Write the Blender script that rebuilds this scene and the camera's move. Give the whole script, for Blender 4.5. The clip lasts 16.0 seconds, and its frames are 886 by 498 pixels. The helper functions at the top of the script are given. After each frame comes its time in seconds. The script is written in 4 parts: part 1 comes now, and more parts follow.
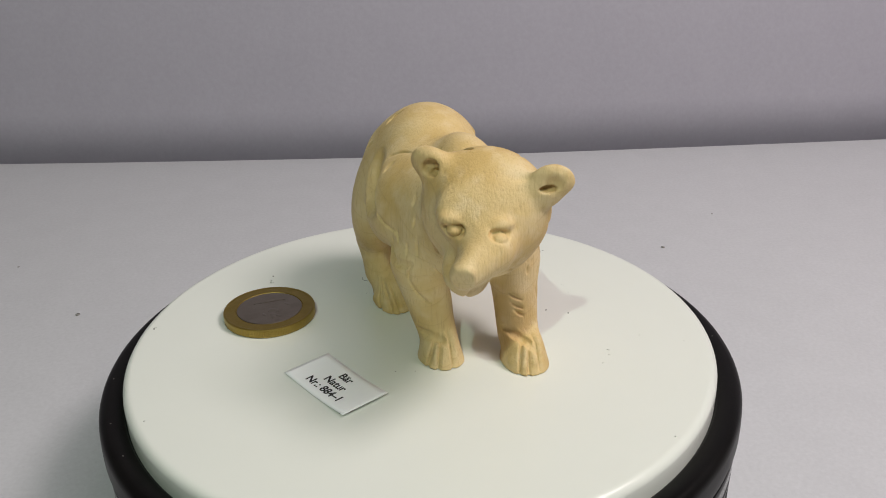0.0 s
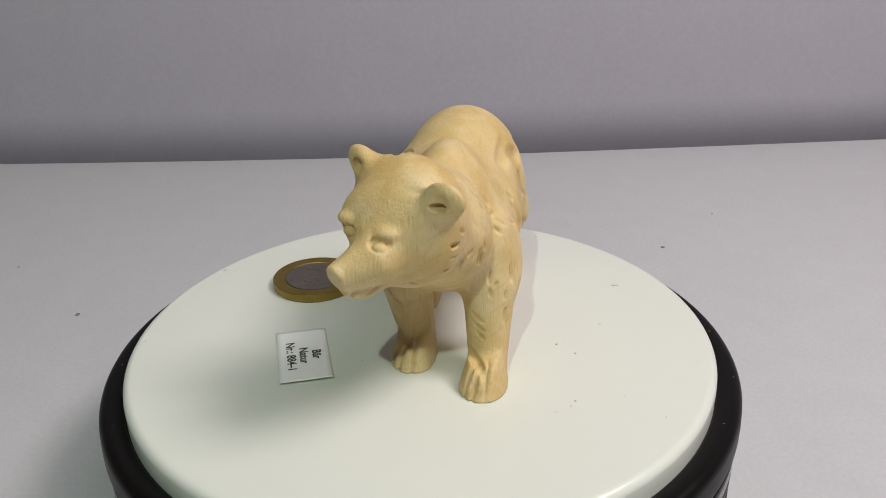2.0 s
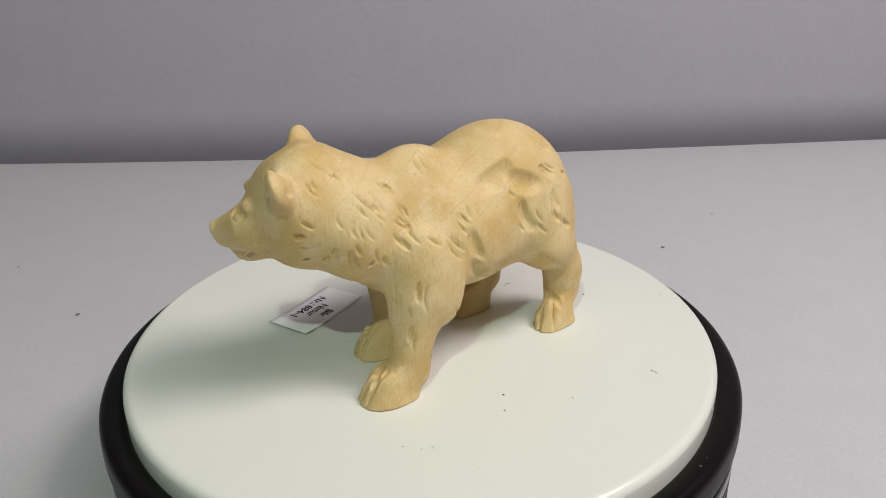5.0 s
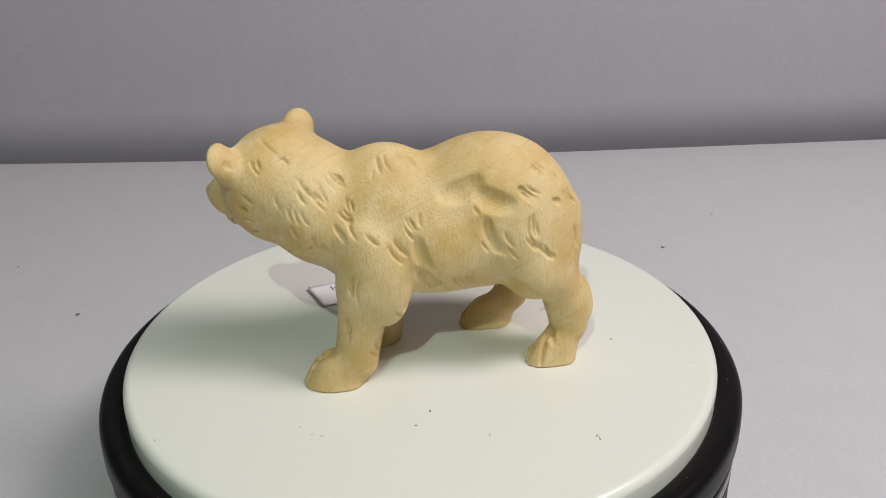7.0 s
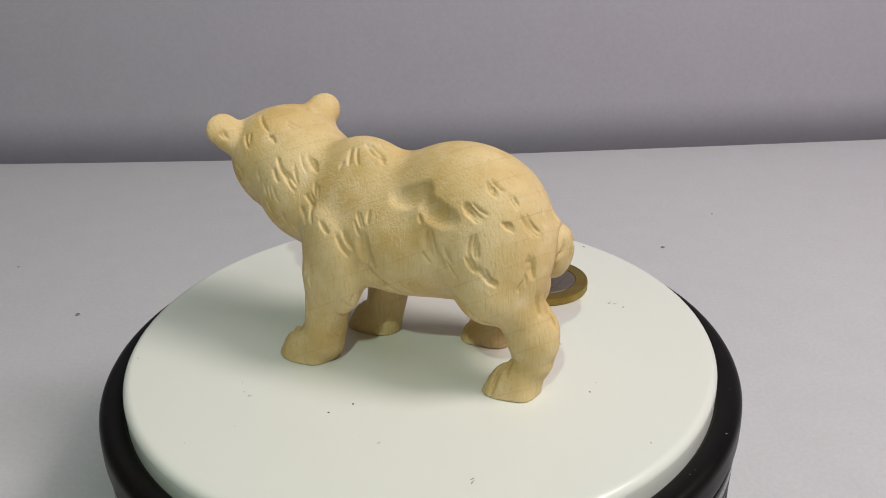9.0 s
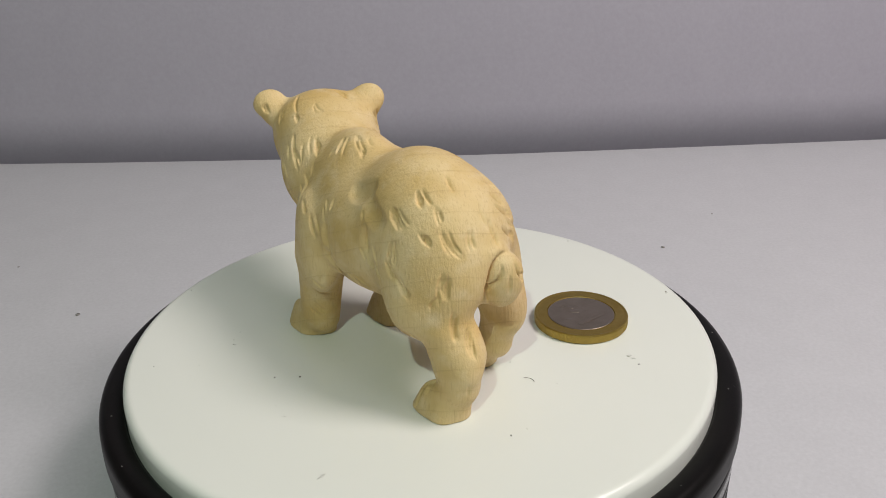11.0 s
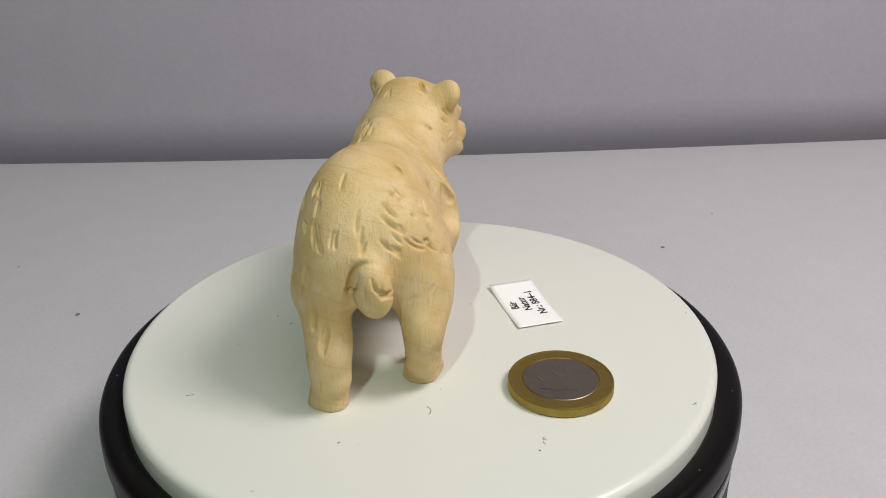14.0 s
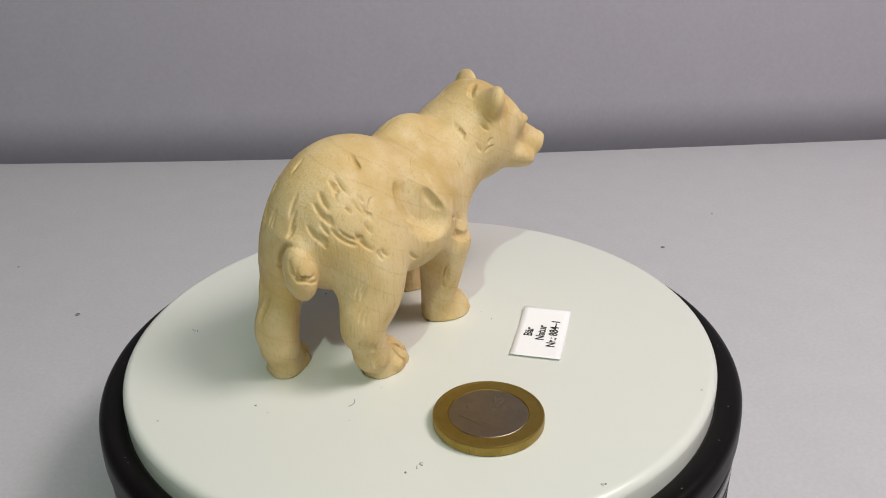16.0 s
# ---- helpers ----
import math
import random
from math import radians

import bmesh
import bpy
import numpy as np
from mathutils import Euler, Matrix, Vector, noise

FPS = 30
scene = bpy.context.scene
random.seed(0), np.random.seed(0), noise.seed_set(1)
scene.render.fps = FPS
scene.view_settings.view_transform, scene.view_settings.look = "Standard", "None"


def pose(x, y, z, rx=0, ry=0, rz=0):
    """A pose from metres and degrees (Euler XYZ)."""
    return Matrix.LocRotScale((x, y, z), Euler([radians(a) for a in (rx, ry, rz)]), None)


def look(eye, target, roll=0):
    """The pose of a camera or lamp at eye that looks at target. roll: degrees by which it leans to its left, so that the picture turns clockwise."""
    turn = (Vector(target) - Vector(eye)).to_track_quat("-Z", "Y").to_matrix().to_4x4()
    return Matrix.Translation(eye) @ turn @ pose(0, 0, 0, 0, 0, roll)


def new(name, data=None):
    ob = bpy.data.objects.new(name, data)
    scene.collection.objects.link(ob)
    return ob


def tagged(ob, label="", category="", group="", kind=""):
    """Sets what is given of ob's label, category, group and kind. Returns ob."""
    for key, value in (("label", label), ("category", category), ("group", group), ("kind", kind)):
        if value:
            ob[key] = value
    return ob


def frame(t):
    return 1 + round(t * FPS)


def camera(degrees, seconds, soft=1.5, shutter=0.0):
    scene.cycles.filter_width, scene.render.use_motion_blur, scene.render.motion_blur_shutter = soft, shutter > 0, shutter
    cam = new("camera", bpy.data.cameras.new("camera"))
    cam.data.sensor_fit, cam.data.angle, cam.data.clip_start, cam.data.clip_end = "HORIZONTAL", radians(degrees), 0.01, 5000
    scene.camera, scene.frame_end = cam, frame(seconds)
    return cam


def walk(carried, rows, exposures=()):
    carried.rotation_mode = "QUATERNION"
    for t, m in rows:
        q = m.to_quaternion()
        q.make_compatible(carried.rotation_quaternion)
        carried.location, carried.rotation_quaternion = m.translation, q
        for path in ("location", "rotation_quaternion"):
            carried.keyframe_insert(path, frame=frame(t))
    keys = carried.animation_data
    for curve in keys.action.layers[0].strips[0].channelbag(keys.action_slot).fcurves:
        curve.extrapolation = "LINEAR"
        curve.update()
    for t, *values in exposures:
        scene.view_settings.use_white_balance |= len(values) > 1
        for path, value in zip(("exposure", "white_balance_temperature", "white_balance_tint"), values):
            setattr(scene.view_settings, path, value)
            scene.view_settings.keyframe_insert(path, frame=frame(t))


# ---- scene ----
cam = camera(54.7, 16.0, soft=0.95)
CAM = look((0.0, -0.18416, 0.14833), (0.0053, -0.01739, 0.07038), -1.225)
walk(cam, [(0.0, CAM), (16.0, CAM)], exposures=[(0.0, 0.0), (16.0, 0.0)])

# heights and turn of the turntable
TOP = 0.040            # platter's upper face above the table
TURN_T = [0.0, 4.0, 8.0, 12.0, 16.0]
TURN_A = [0.0, -58.5, -116.9, -176.0, -235.1]


def turn_at(t):
    return float(np.interp(t, TURN_T, TURN_A))


# ---- light ----
world = bpy.data.worlds.new("room_air")
scene.world = world
world.use_nodes = True
world.node_tree.nodes["Background"].inputs[0].default_value = (0.8, 0.85, 1.0, 1)
world.node_tree.nodes["Background"].inputs[1].default_value = 0.02


def area_lamp(name, eye, target, size, power, colour, shape="DISK"):
    data = bpy.data.lights.new(name, "AREA")
    data.shape, data.size, data.energy, data.color = shape, size, power, colour
    ob = new(name, data)
    ob.matrix_world = look(eye, target)
    return ob


area_lamp("desk_lamp_light", (-0.11, -0.50, 0.60), (0, 0, TOP), 0.016, 1.71, (0.82, 1.0, 0.83))
area_lamp("side_lamp_light", (0.365, -0.116, 0.575), (0, 0, TOP), 0.22, 2.85, (1.0, 0.90, 0.89))
# broad unseen fill from overhead, added for the room's ambient light
area_lamp("room_fill_light", (0.55, -0.65, 1.70), (0.55, -0.65, 0), 0.9, 6.9, (1.0, 0.90, 0.94))


# ---- materials ----
def material(name):
    m = bpy.data.materials.new(name)
    m.use_nodes = True
    nt = m.node_tree
    return m, nt, nt.nodes["Principled BSDF"]


def node(nt, kind, **values):
    n = nt.nodes.new(kind)
    for key, value in values.items():
        if key in n.inputs:
            n.inputs[key].default_value = value
        else:
            n.inputs[key.replace("_", " ")].default_value = value
    return n


def mix(nt, factor, a, b):
    n = nt.nodes.new("ShaderNodeMix")
    n.data_type = "RGBA"
    for k, v in ((0, factor), (6, a), (7, b)):
        if hasattr(v, "is_linked"):
            nt.links.new(v, n.inputs[k])
        else:
            n.inputs[k].default_value = v if k == 0 else (*v, 1)
    return n.outputs[2]


def ramp(nt, source, lo, hi):
    n = nt.nodes.new("ShaderNodeMapRange")
    n.inputs[1].default_value, n.inputs[2].default_value = lo, hi
    nt.links.new(source, n.inputs[0])
    return n.outputs[0]


def bump(nt, height, strength, distance):
    n = nt.nodes.new("ShaderNodeBump")
    n.inputs["Strength"].default_value, n.inputs["Distance"].default_value = strength, distance
    nt.links.new(height, n.inputs["Height"])
    return n.outputs[0]


def coords(nt, scale=(1, 1, 1), turn=(0, 0, 0)):
    tc, mp = nt.nodes.new("ShaderNodeTexCoord"), nt.nodes.new("ShaderNodeMapping")
    mp.inputs["Scale"].default_value = scale
    mp.inputs["Rotation"].default_value = [radians(a) for a in turn]
    nt.links.new(tc.outputs["Object"], mp.inputs["Vector"])
    return mp.outputs[0]


def noise_of(nt, vec, scale, detail=4.0, rough=0.55):
    n = node(nt, "ShaderNodeTexNoise", Scale=scale, Detail=detail, Roughness=rough)
    nt.links.new(vec, n.inputs["Vector"])
    return n.outputs["Fac"]


def plain(name, a, b, scale, rough, rough2=None, metal=0.0, relief=0.0, fine=0.0, coat=0.0, speckle=0.0):
    """Two colours blended by a two-scale noise, with uneven gloss and fine relief."""
    m, nt, p = material(name)
    v = coords(nt)
    n1, n2 = noise_of(nt, v, scale), noise_of(nt, v, scale * 9)
    c = mix(nt, ramp(nt, n1, 0.3, 0.7), a, b)
    c = mix(nt, 0.5, c, mix(nt, ramp(nt, n2, 0.3, 0.7), a, b))
    if speckle:
        n3 = ramp(nt, noise_of(nt, v, fine, 2.0, 0.7), 0.25, 0.75)
        c = mix(nt, n3, mix(nt, speckle, c, (0, 0, 0)), c)
    nt.links.new(c, p.inputs["Base Color"])
    mr = nt.nodes.new("ShaderNodeMapRange")
    mr.inputs[1].default_value, mr.inputs[2].default_value = 0.3, 0.7
    mr.inputs[3].default_value, mr.inputs[4].default_value = rough, rough2 if rough2 is not None else rough
    nt.links.new(n1, mr.inputs[0])
    nt.links.new(mr.outputs[0], p.inputs["Roughness"])
    p.inputs["Metallic"].default_value = metal
    p.inputs["Coat Weight"].default_value = coat
    if relief:
        nt.links.new(bump(nt, noise_of(nt, v, fine, 3.0), relief, 0.0002), p.inputs["Normal"])
    return m


def wood_material():
    """Pale lime wood: growth layers across the figure, pores along the grain, honey-coloured patches."""
    m, nt, p = material("lime_wood")
    v = coords(nt, turn=(0, 0, -14))
    patch = noise_of(nt, v, 75, 3.0)
    base = mix(nt, ramp(nt, patch, 0.38, 0.66), (0.68, 0.525, 0.27), (0.575, 0.40, 0.155))
    cloud = noise_of(nt, v, 190, 4.0)
    base = mix(nt, ramp(nt, cloud, 0.50, 0.85), base, (0.72, 0.585, 0.355))
    # growth layers: thin broken darker lines, the layers rising towards the rump
    wave = node(nt, "ShaderNodeTexWave", Scale=72.0, Distortion=1.6, Detail=2.0, Detail_Scale=0.8)
    wave.wave_type, wave.bands_direction, wave.wave_profile = "BANDS", "Z", "SAW"
    nt.links.new(coords(nt, turn=(-30, 8, 0)), wave.inputs["Vector"])
    line = ramp(nt, wave.outputs["Fac"], 0.86, 1.0)
    late = nt.nodes.new("ShaderNodeMath")
    late.operation, late.inputs[1].default_value = "POWER", 2.0
    nt.links.new(line, late.inputs[0])
    soft = noise_of(nt, v, 160, 4.0, 0.7)
    mul = nt.nodes.new("ShaderNodeMath")
    mul.operation = "MULTIPLY"
    nt.links.new(late.outputs[0], mul.inputs[0])
    nt.links.new(ramp(nt, soft, 0.35, 0.7), mul.inputs[1])
    m2 = nt.nodes.new("ShaderNodeMath")
    m2.operation, m2.inputs[1].default_value = "MULTIPLY", 0.55
    nt.links.new(mul.outputs[0], m2.inputs[0])
    base = mix(nt, m2.outputs[0], base, (0.40, 0.25, 0.10))
    # pores: fine streaks that run up the figure
    streak = noise_of(nt, coords(nt, scale=(1, 0.6, 0.07), turn=(0, 0, -14)), 2600, 2.0)
    m3 = nt.nodes.new("ShaderNodeMath")
    m3.operation, m3.inputs[1].default_value = "MULTIPLY", 0.5
    nt.links.new(ramp(nt, streak, 0.55, 0.75), m3.inputs[0])
    base = mix(nt, m3.outputs[0], base, (0.47, 0.31, 0.14))
    nt.links.new(base, p.inputs["Base Color"])
    p.inputs["Roughness"].default_value = 0.55
    p.inputs["Specular IOR Level"].default_value = 0.35
    grain = noise_of(nt, v, 1500, 4.0, 0.6)
    tot = nt.nodes.new("ShaderNodeMath")
    tot.operation = "SUBTRACT"
    nt.links.new(grain, tot.inputs[0])
    nt.links.new(streak, tot.inputs[1])
    fine = bump(nt, tot.outputs[0], 0.6, 0.0002)
    lumps = bump(nt, noise_of(nt, v, 420, 3.0), 0.3, 0.0005)
    nt.links.new(lumps, fine.node.inputs["Normal"])
    nt.links.new(fine, p.inputs["Normal"])
    return m


WOOD = wood_material()
WHITE = plain("white_plastic", (0.715, 0.738, 0.682), (0.705, 0.728, 0.672), 12, 0.30, relief=0.0)
BLACK = plain("black_plastic", (0.004, 0.004, 0.004), (0.007, 0.006, 0.006), 60, 0.3, 0.42, relief=0.08, fine=1500)
BLACK.node_tree.nodes["Principled BSDF"].inputs["Specular IOR Level"].default_value = 0.10
GLOSS = plain("glossy_black_plastic", (0.006, 0.006, 0.006), (0.010, 0.010, 0.010), 60, 0.10, 0.18, relief=0.03, fine=900)
GOLD = plain("worn_brass", (0.42, 0.31, 0.085), (0.33, 0.235, 0.06), 260, 0.40, 0.52, metal=1.0, relief=0.12, fine=1800)
NICKEL = plain("worn_nickel", (0.33, 0.285, 0.232), (0.27, 0.232, 0.192), 300, 0.30, 0.44, metal=1.0, relief=0.12, fine=1800)
PAPER = plain("label_paper", (0.94, 0.94, 0.955), (0.92, 0.92, 0.935), 200, 0.6, 0.7, relief=0.1, fine=3000)
INK = plain("black_ink", (0.012, 0.012, 0.013), (0.02, 0.02, 0.02), 500, 0.5)
TABLE = plain("grey_tabletop", (0.59, 0.59, 0.615), (0.55, 0.55, 0.575), 9, 0.45, 0.6, relief=0.35, fine=700, speckle=0.10)
BOARD = plain("grey_backdrop_paper", (0.39, 0.372, 0.425), (0.37, 0.353, 0.405), 6, 0.75, 0.85, relief=0.3, fine=420, speckle=0.07)
PLASTER = plain("room_plaster", (0.62, 0.61, 0.60), (0.58, 0.57, 0.56), 2, 0.8)
DUST = plain("dark_dust", (0.05, 0.045, 0.04), (0.09, 0.08, 0.07), 800, 0.9)
DUST_MID = plain("grey_dust", (0.20, 0.19, 0.17), (0.28, 0.27, 0.25), 800, 0.9)
DUST_PALE = plain("pale_dust", (0.56, 0.57, 0.53), (0.62, 0.63, 0.59), 800, 0.9)


# ---- mesh helpers ----
def finish(ob, mat, smooth=True):
    ob.data.materials.append(mat)
    if smooth:
        ob.data.polygons.foreach_set("use_smooth", [True] * len(ob.data.polygons))
    return ob


def part(name, bm, mat, parent=None, label="", smooth=True):
    me = bpy.data.meshes.new(name)
    bmesh.ops.recalc_face_normals(bm, faces=bm.faces)
    bm.to_mesh(me)
    bm.free()
    ob = finish(new(name, me), mat, smooth)
    ob.parent = parent
    return tagged(ob, label)


def lathe(profile, steps, wobble=None):
    """A closed turned solid; the profile runs from the axis below to the axis above (r, z)."""
    bm = bmesh.new()
    rings = []
    for r, z in profile:
        if r < 1e-7:
            rings.append([bm.verts.new((0, 0, z))])
        else:
            rings.append([bm.verts.new(((r + (wobble(k, r, z) if wobble else 0)) * math.cos(2 * math.pi * k / steps),
                                        (r + (wobble(k, r, z) if wobble else 0)) * math.sin(2 * math.pi * k / steps), z)) for k in range(steps)])
    for lo, hi in zip(rings, rings[1:]):
        for k in range(steps):
            j = (k + 1) % steps
            loop = [lo[k % len(lo)], lo[j % len(lo)], hi[j % len(hi)], hi[k % len(hi)]]
            loop = list(dict.fromkeys(loop))
            if len(loop) > 2:
                bm.faces.new(loop)
    return bm


def ring(profile, steps):
    """A closed turned ring: the profile is a loop of (r, z)."""
    bm = bmesh.new()
    rows = [[bm.verts.new((r * math.cos(2 * math.pi * k / steps), r * math.sin(2 * math.pi * k / steps), z)) for k in range(steps)] for r, z in profile]
    for i in range(len(rows)):
        lo, hi = rows[i], rows[(i + 1) % len(rows)]
        for k in range(steps):
            j = (k + 1) % steps
            bm.faces.new((lo[k], lo[j], hi[j], hi[k]))
    return bm


def arc(r, z, radius, a0, a1, n=6):
    return [(r + radius * math.cos(radians(a0 + (a1 - a0) * i / n)), z + radius * math.sin(radians(a0 + (a1 - a0) * i / n))) for i in range(n + 1)]


def slab(x0, y0, z0, x1, y1, z1, bevel=0.0):
    bm = bmesh.new()
    bmesh.ops.create_cube(bm, size=1)
    for v in bm.verts:
        v.co = ((x0 + x1) / 2 + v.co.x * (x1 - x0), (y0 + y1) / 2 + v.co.y * (y1 - y0), (z0 + z1) / 2 + v.co.z * (z1 - z0))
    if bevel:
        bmesh.ops.bevel(bm, geom=bm.edges[:], offset=bevel, segments=2, affect="EDGES")
    return bm


# ---- structure ----
table = tagged(part("table", slab(-0.80, -0.70, -0.03, 0.80, 0.50, 0.0, 0.002), TABLE, smooth=False),
               "light grey matt tabletop with faint specks", "table", kind="structure")


def backdrop_board():
    """A paper board that stands on the table, a little bowed towards the camera, and leans back."""
    bm = bmesh.new()
    nx, nz, thick = 48, 24, 0.003
    front, back = [], []
    for side, rows in ((0.0, front), (thick, back)):
        for j in range(nz + 1):
            z = 0.62 * j / nz
            row = []
            for i in range(nx + 1):
                x = -0.75 + 1.5 * i / nx
                y = 0.2503 + 0.0095 * max(0.0, (0.04 - x) / 0.26) ** 1.6 + 0.0045 * max(0.0, (x - 0.04) / 0.22) ** 1.3
                row.append(bm.verts.new((x, y + side + 0.08 * z + 0.7 * z * z, z)))
            rows.append(row)
    for rows in (front, back):
        for j in range(nz):
            for i in range(nx):
                bm.faces.new((rows[j][i], rows[j][i + 1], rows[j + 1][i + 1], rows[j + 1][i]))
    for j in range(nz):
        for i in (0, nx):
            bm.faces.new((front[j][i], front[j + 1][i], back[j + 1][i], back[j][i]))
    for i in range(nx):
        for j in (0, nz):
            bm.faces.new((front[j][i], front[j][i + 1], back[j][i + 1], back[j][i]))
    ob = part("backdrop", bm, BOARD)
    return tagged(ob, "plain mauve-grey paper backdrop standing on the table", "backdrop", kind="structure")


backdrop_board()
# unseen room shell, added to close the place for bounce and reflections
for nm, box in (("wall_north", (-2.0, 1.9, -0.74, 2.0, 2.0, 1.8)), ("wall_south", (-2.0, -2.0, -0.74, 2.0, -1.9, 1.8)),
                ("wall_east", (1.9, -1.9, -0.74, 2.0, 1.9, 1.8)), ("wall_west", (-2.0, -1.9, -0.74, -1.9, 1.9, 1.8)),
                ("floor", (-2.0, -2.0, -0.80, 2.0, 2.0, -0.74)), ("ceiling", (-2.0, -2.0, 1.8, 2.0, 2.0, 1.86))):
    tagged(part(nm, slab(*box), PLASTER, smooth=False), "plain unseen room surface added for bounced light", nm.split("_")[0], kind="structure")

# ---- turntable ----
turntable = tagged(new("turntable"), "round display turntable with white platter and black rim on the table", "turntable")
base_prof = [(0, 0.0005), (0.073, 0.0005)] + arc(0.0746, 0.0020, 0.0015, -90, 0, 3) + [(0.0762, 0.0158), (0.0748, 0.0161), (0.0748, 0.0170), (0.0762, 0.0173), (0.0763, 0.0192), (0.0749, 0.0195), (0.0749, 0.0204), (0.0763, 0.0207),
             (0.0764, 0.0264), (0.0745, 0.0267), (0.0, 0.0267)]
part("base", lathe(base_prof, 220), GLOSS, turntable, "glossy black grooved base")
platter = part("platter", lathe([(0, TOP - 0.010), (0.0690, TOP - 0.010), (0.0705, TOP - 0.0095), (0.0707, TOP - 0.0085), (0.0707, TOP - 0.0060)] + arc(0.0687, TOP - 0.0021, 0.0020, 0, 90, 10) + [(0.0683, TOP - 0.0001), (0.060, TOP - 0.0001), (0, TOP - 0.0001)], 220),
               WHITE, turntable, "smooth off-white plastic platter")
part("rim", ring([(0.0700, TOP - 0.0068), (0.0709, TOP - 0.0062), (0.0711, TOP - 0.0057), (0.0714, TOP - 0.0055), (0.0728, TOP - 0.0050)] + arc(0.0742, TOP - 0.0072, 0.0025, 80, 0, 6) + [(0.0768, TOP - 0.0095)] + arc(0.0753, TOP - 0.0115, 0.0015, 0, -80, 4) + [(0.0690, TOP - 0.0131)], 220),
     BLACK, platter, "glossy black rubber rim")


# ---- the carved figure ----
K = 1.6
LO, HI, STEP = np.array([-22.0, -52.0, -1.0]), np.array([33.0, 43.0, 61.0]), 0.23
AX = [np.arange(LO[k], HI[k], STEP, dtype=np.float32) for k in range(3)]
FIELD = np.full([len(a) for a in AX], 1e-7, np.float32)


def window(lo, hi):
    """The slices of the grid within a box, and their coordinates."""
    sl = tuple(slice(int(np.clip(np.floor((lo[k] - LO[k]) / STEP), 0, len(AX[k]))), int(np.clip(np.ceil((hi[k] - LO[k]) / STEP) + 1, 0, len(AX[k])))) for k in range(3))
    return sl, np.meshgrid(*[AX[k][sl[k]] for k in range(3)], indexing="ij", sparse=True)


def turned(turn):
    v = Vector([radians(a) for a in turn])
    return np.array(Matrix.Rotation(v.length, 3, v.normalized()) if v.length > 1e-6 else Matrix.Identity(3), np.float32)


def ball_distance(g, c, r, turn):
    m = turned(turn)
    d = [g[k] - np.float32(c[k]) for k in range(3)]
    loc = [d[0] * m[0][k] + d[1] * m[1][k] + d[2] * m[2][k] for k in range(3)]
    k0 = np.sqrt(sum((loc[k] / r[k]) ** 2 for k in range(3)))
    k1 = np.sqrt(sum((loc[k] / (r[k] * r[k])) ** 2 for k in range(3))) + 1e-9
    return k0 * (k0 - 1) / k1


def limb_distance(g, a, b, ra, rb):
    ba = np.subtract(b, a)
    d = [g[k] - np.float32(a[k]) for k in range(3)]
    h = np.clip((d[0] * ba[0] + d[1] * ba[1] + d[2] * ba[2]) / float(ba @ ba), 0, 1)
    return np.sqrt(sum((d[k] - h * ba[k]) ** 2 for k in range(3))) - (ra + (rb - ra) * h)


def ball(c, r, turn=(0, 0, 0), k=K):
    reach = max(r) + 9
    sl, g = window(np.subtract(c, reach), np.add(c, reach))
    FIELD[sl] += np.exp(-np.clip(ball_distance(g, c, r, turn), -22, 40) / k)


def limb(a, b, ra, rb):
    reach = max(ra, rb) + 9
    sl, g = window(np.minimum(a, b) - reach, np.maximum(a, b) + reach)
    FIELD[sl] += np.exp(-np.clip(limb_distance(g, a, b, ra, rb), -22, 40) / K)


def add_ball(c, r, turn=(0, 0, 0), k=0.4):
    """Joins a small form to the finished distance field with a tight fillet."""
    reach = max(r) + 3
    sl, g = window(np.subtract(c, reach), np.add(c, reach))
    d = ball_distance(g, c, r, turn)
    h = np.clip(0.5 + 0.5 * (FIELD[sl] - d) / k, 0, 1)
    FIELD[sl] = FIELD[sl] * (1 - h) + d * h - k * h * (1 - h)


def add_limb(a, b, ra, rb, k):
    reach = max(ra, rb) + 3
    sl, g = window(np.minimum(a, b) - reach, np.maximum(a, b) + reach)
    d = limb_distance(g, a, b, ra, rb)
    h = np.clip(0.5 + 0.5 * (FIELD[sl] - d) / k, 0, 1)
    FIELD[sl] = FIELD[sl] * (1 - h) + d * h - k * h * (1 - h)


def carve(sl, d, k):
    h = np.clip(0.5 - 0.5 * (FIELD[sl] + d) / k, 0, 1)
    FIELD[sl] = FIELD[sl] * (1 - h) - d * h + k * h * (1 - h)


def hollow(c, r, turn=(0, 0, 0), k=0.8):
    reach = max(r) + 3
    sl, g = window(np.subtract(c, reach), np.add(c, reach))
    carve(sl, ball_distance(g, c, r, turn), k)


def slice_off(p, way, reach, k=0.5):
    """A flat knife cut: takes away what lies beyond p along way, within reach of p."""
    sl, g = window(np.subtract(p, reach + 1), np.add(p, reach + 1))
    n = np.array(way) / np.linalg.norm(way)
    beyond = sum((g[i] - np.float32(p[i])) * n[i] for i in range(3))
    near = np.sqrt(sum((g[i] - np.float32(p[i])) ** 2 for i in range(3))) - reach
    carve(sl, np.maximum(-beyond, near), k)


def value(p):
    q = (np.array(p) - LO) / STEP
    i = np.clip(q.astype(int), 0, np.array(FIELD.shape) - 2)
    f = q - i
    c = FIELD[i[0]:i[0] + 2, i[1]:i[1] + 2, i[2]:i[2] + 2]
    c = c[0] * (1 - f[0]) + c[1] * f[0]
    c = c[0] * (1 - f[1]) + c[1] * f[1]
    return float(c[0] * (1 - f[2]) + c[1] * f[2])


def slope(p, h=0.5):
    e = np.eye(3) * h
    g = np.array([value(p + e[k]) - value(p - e[k]) for k in range(3)])
    return g / (np.linalg.norm(g) + 1e-9)


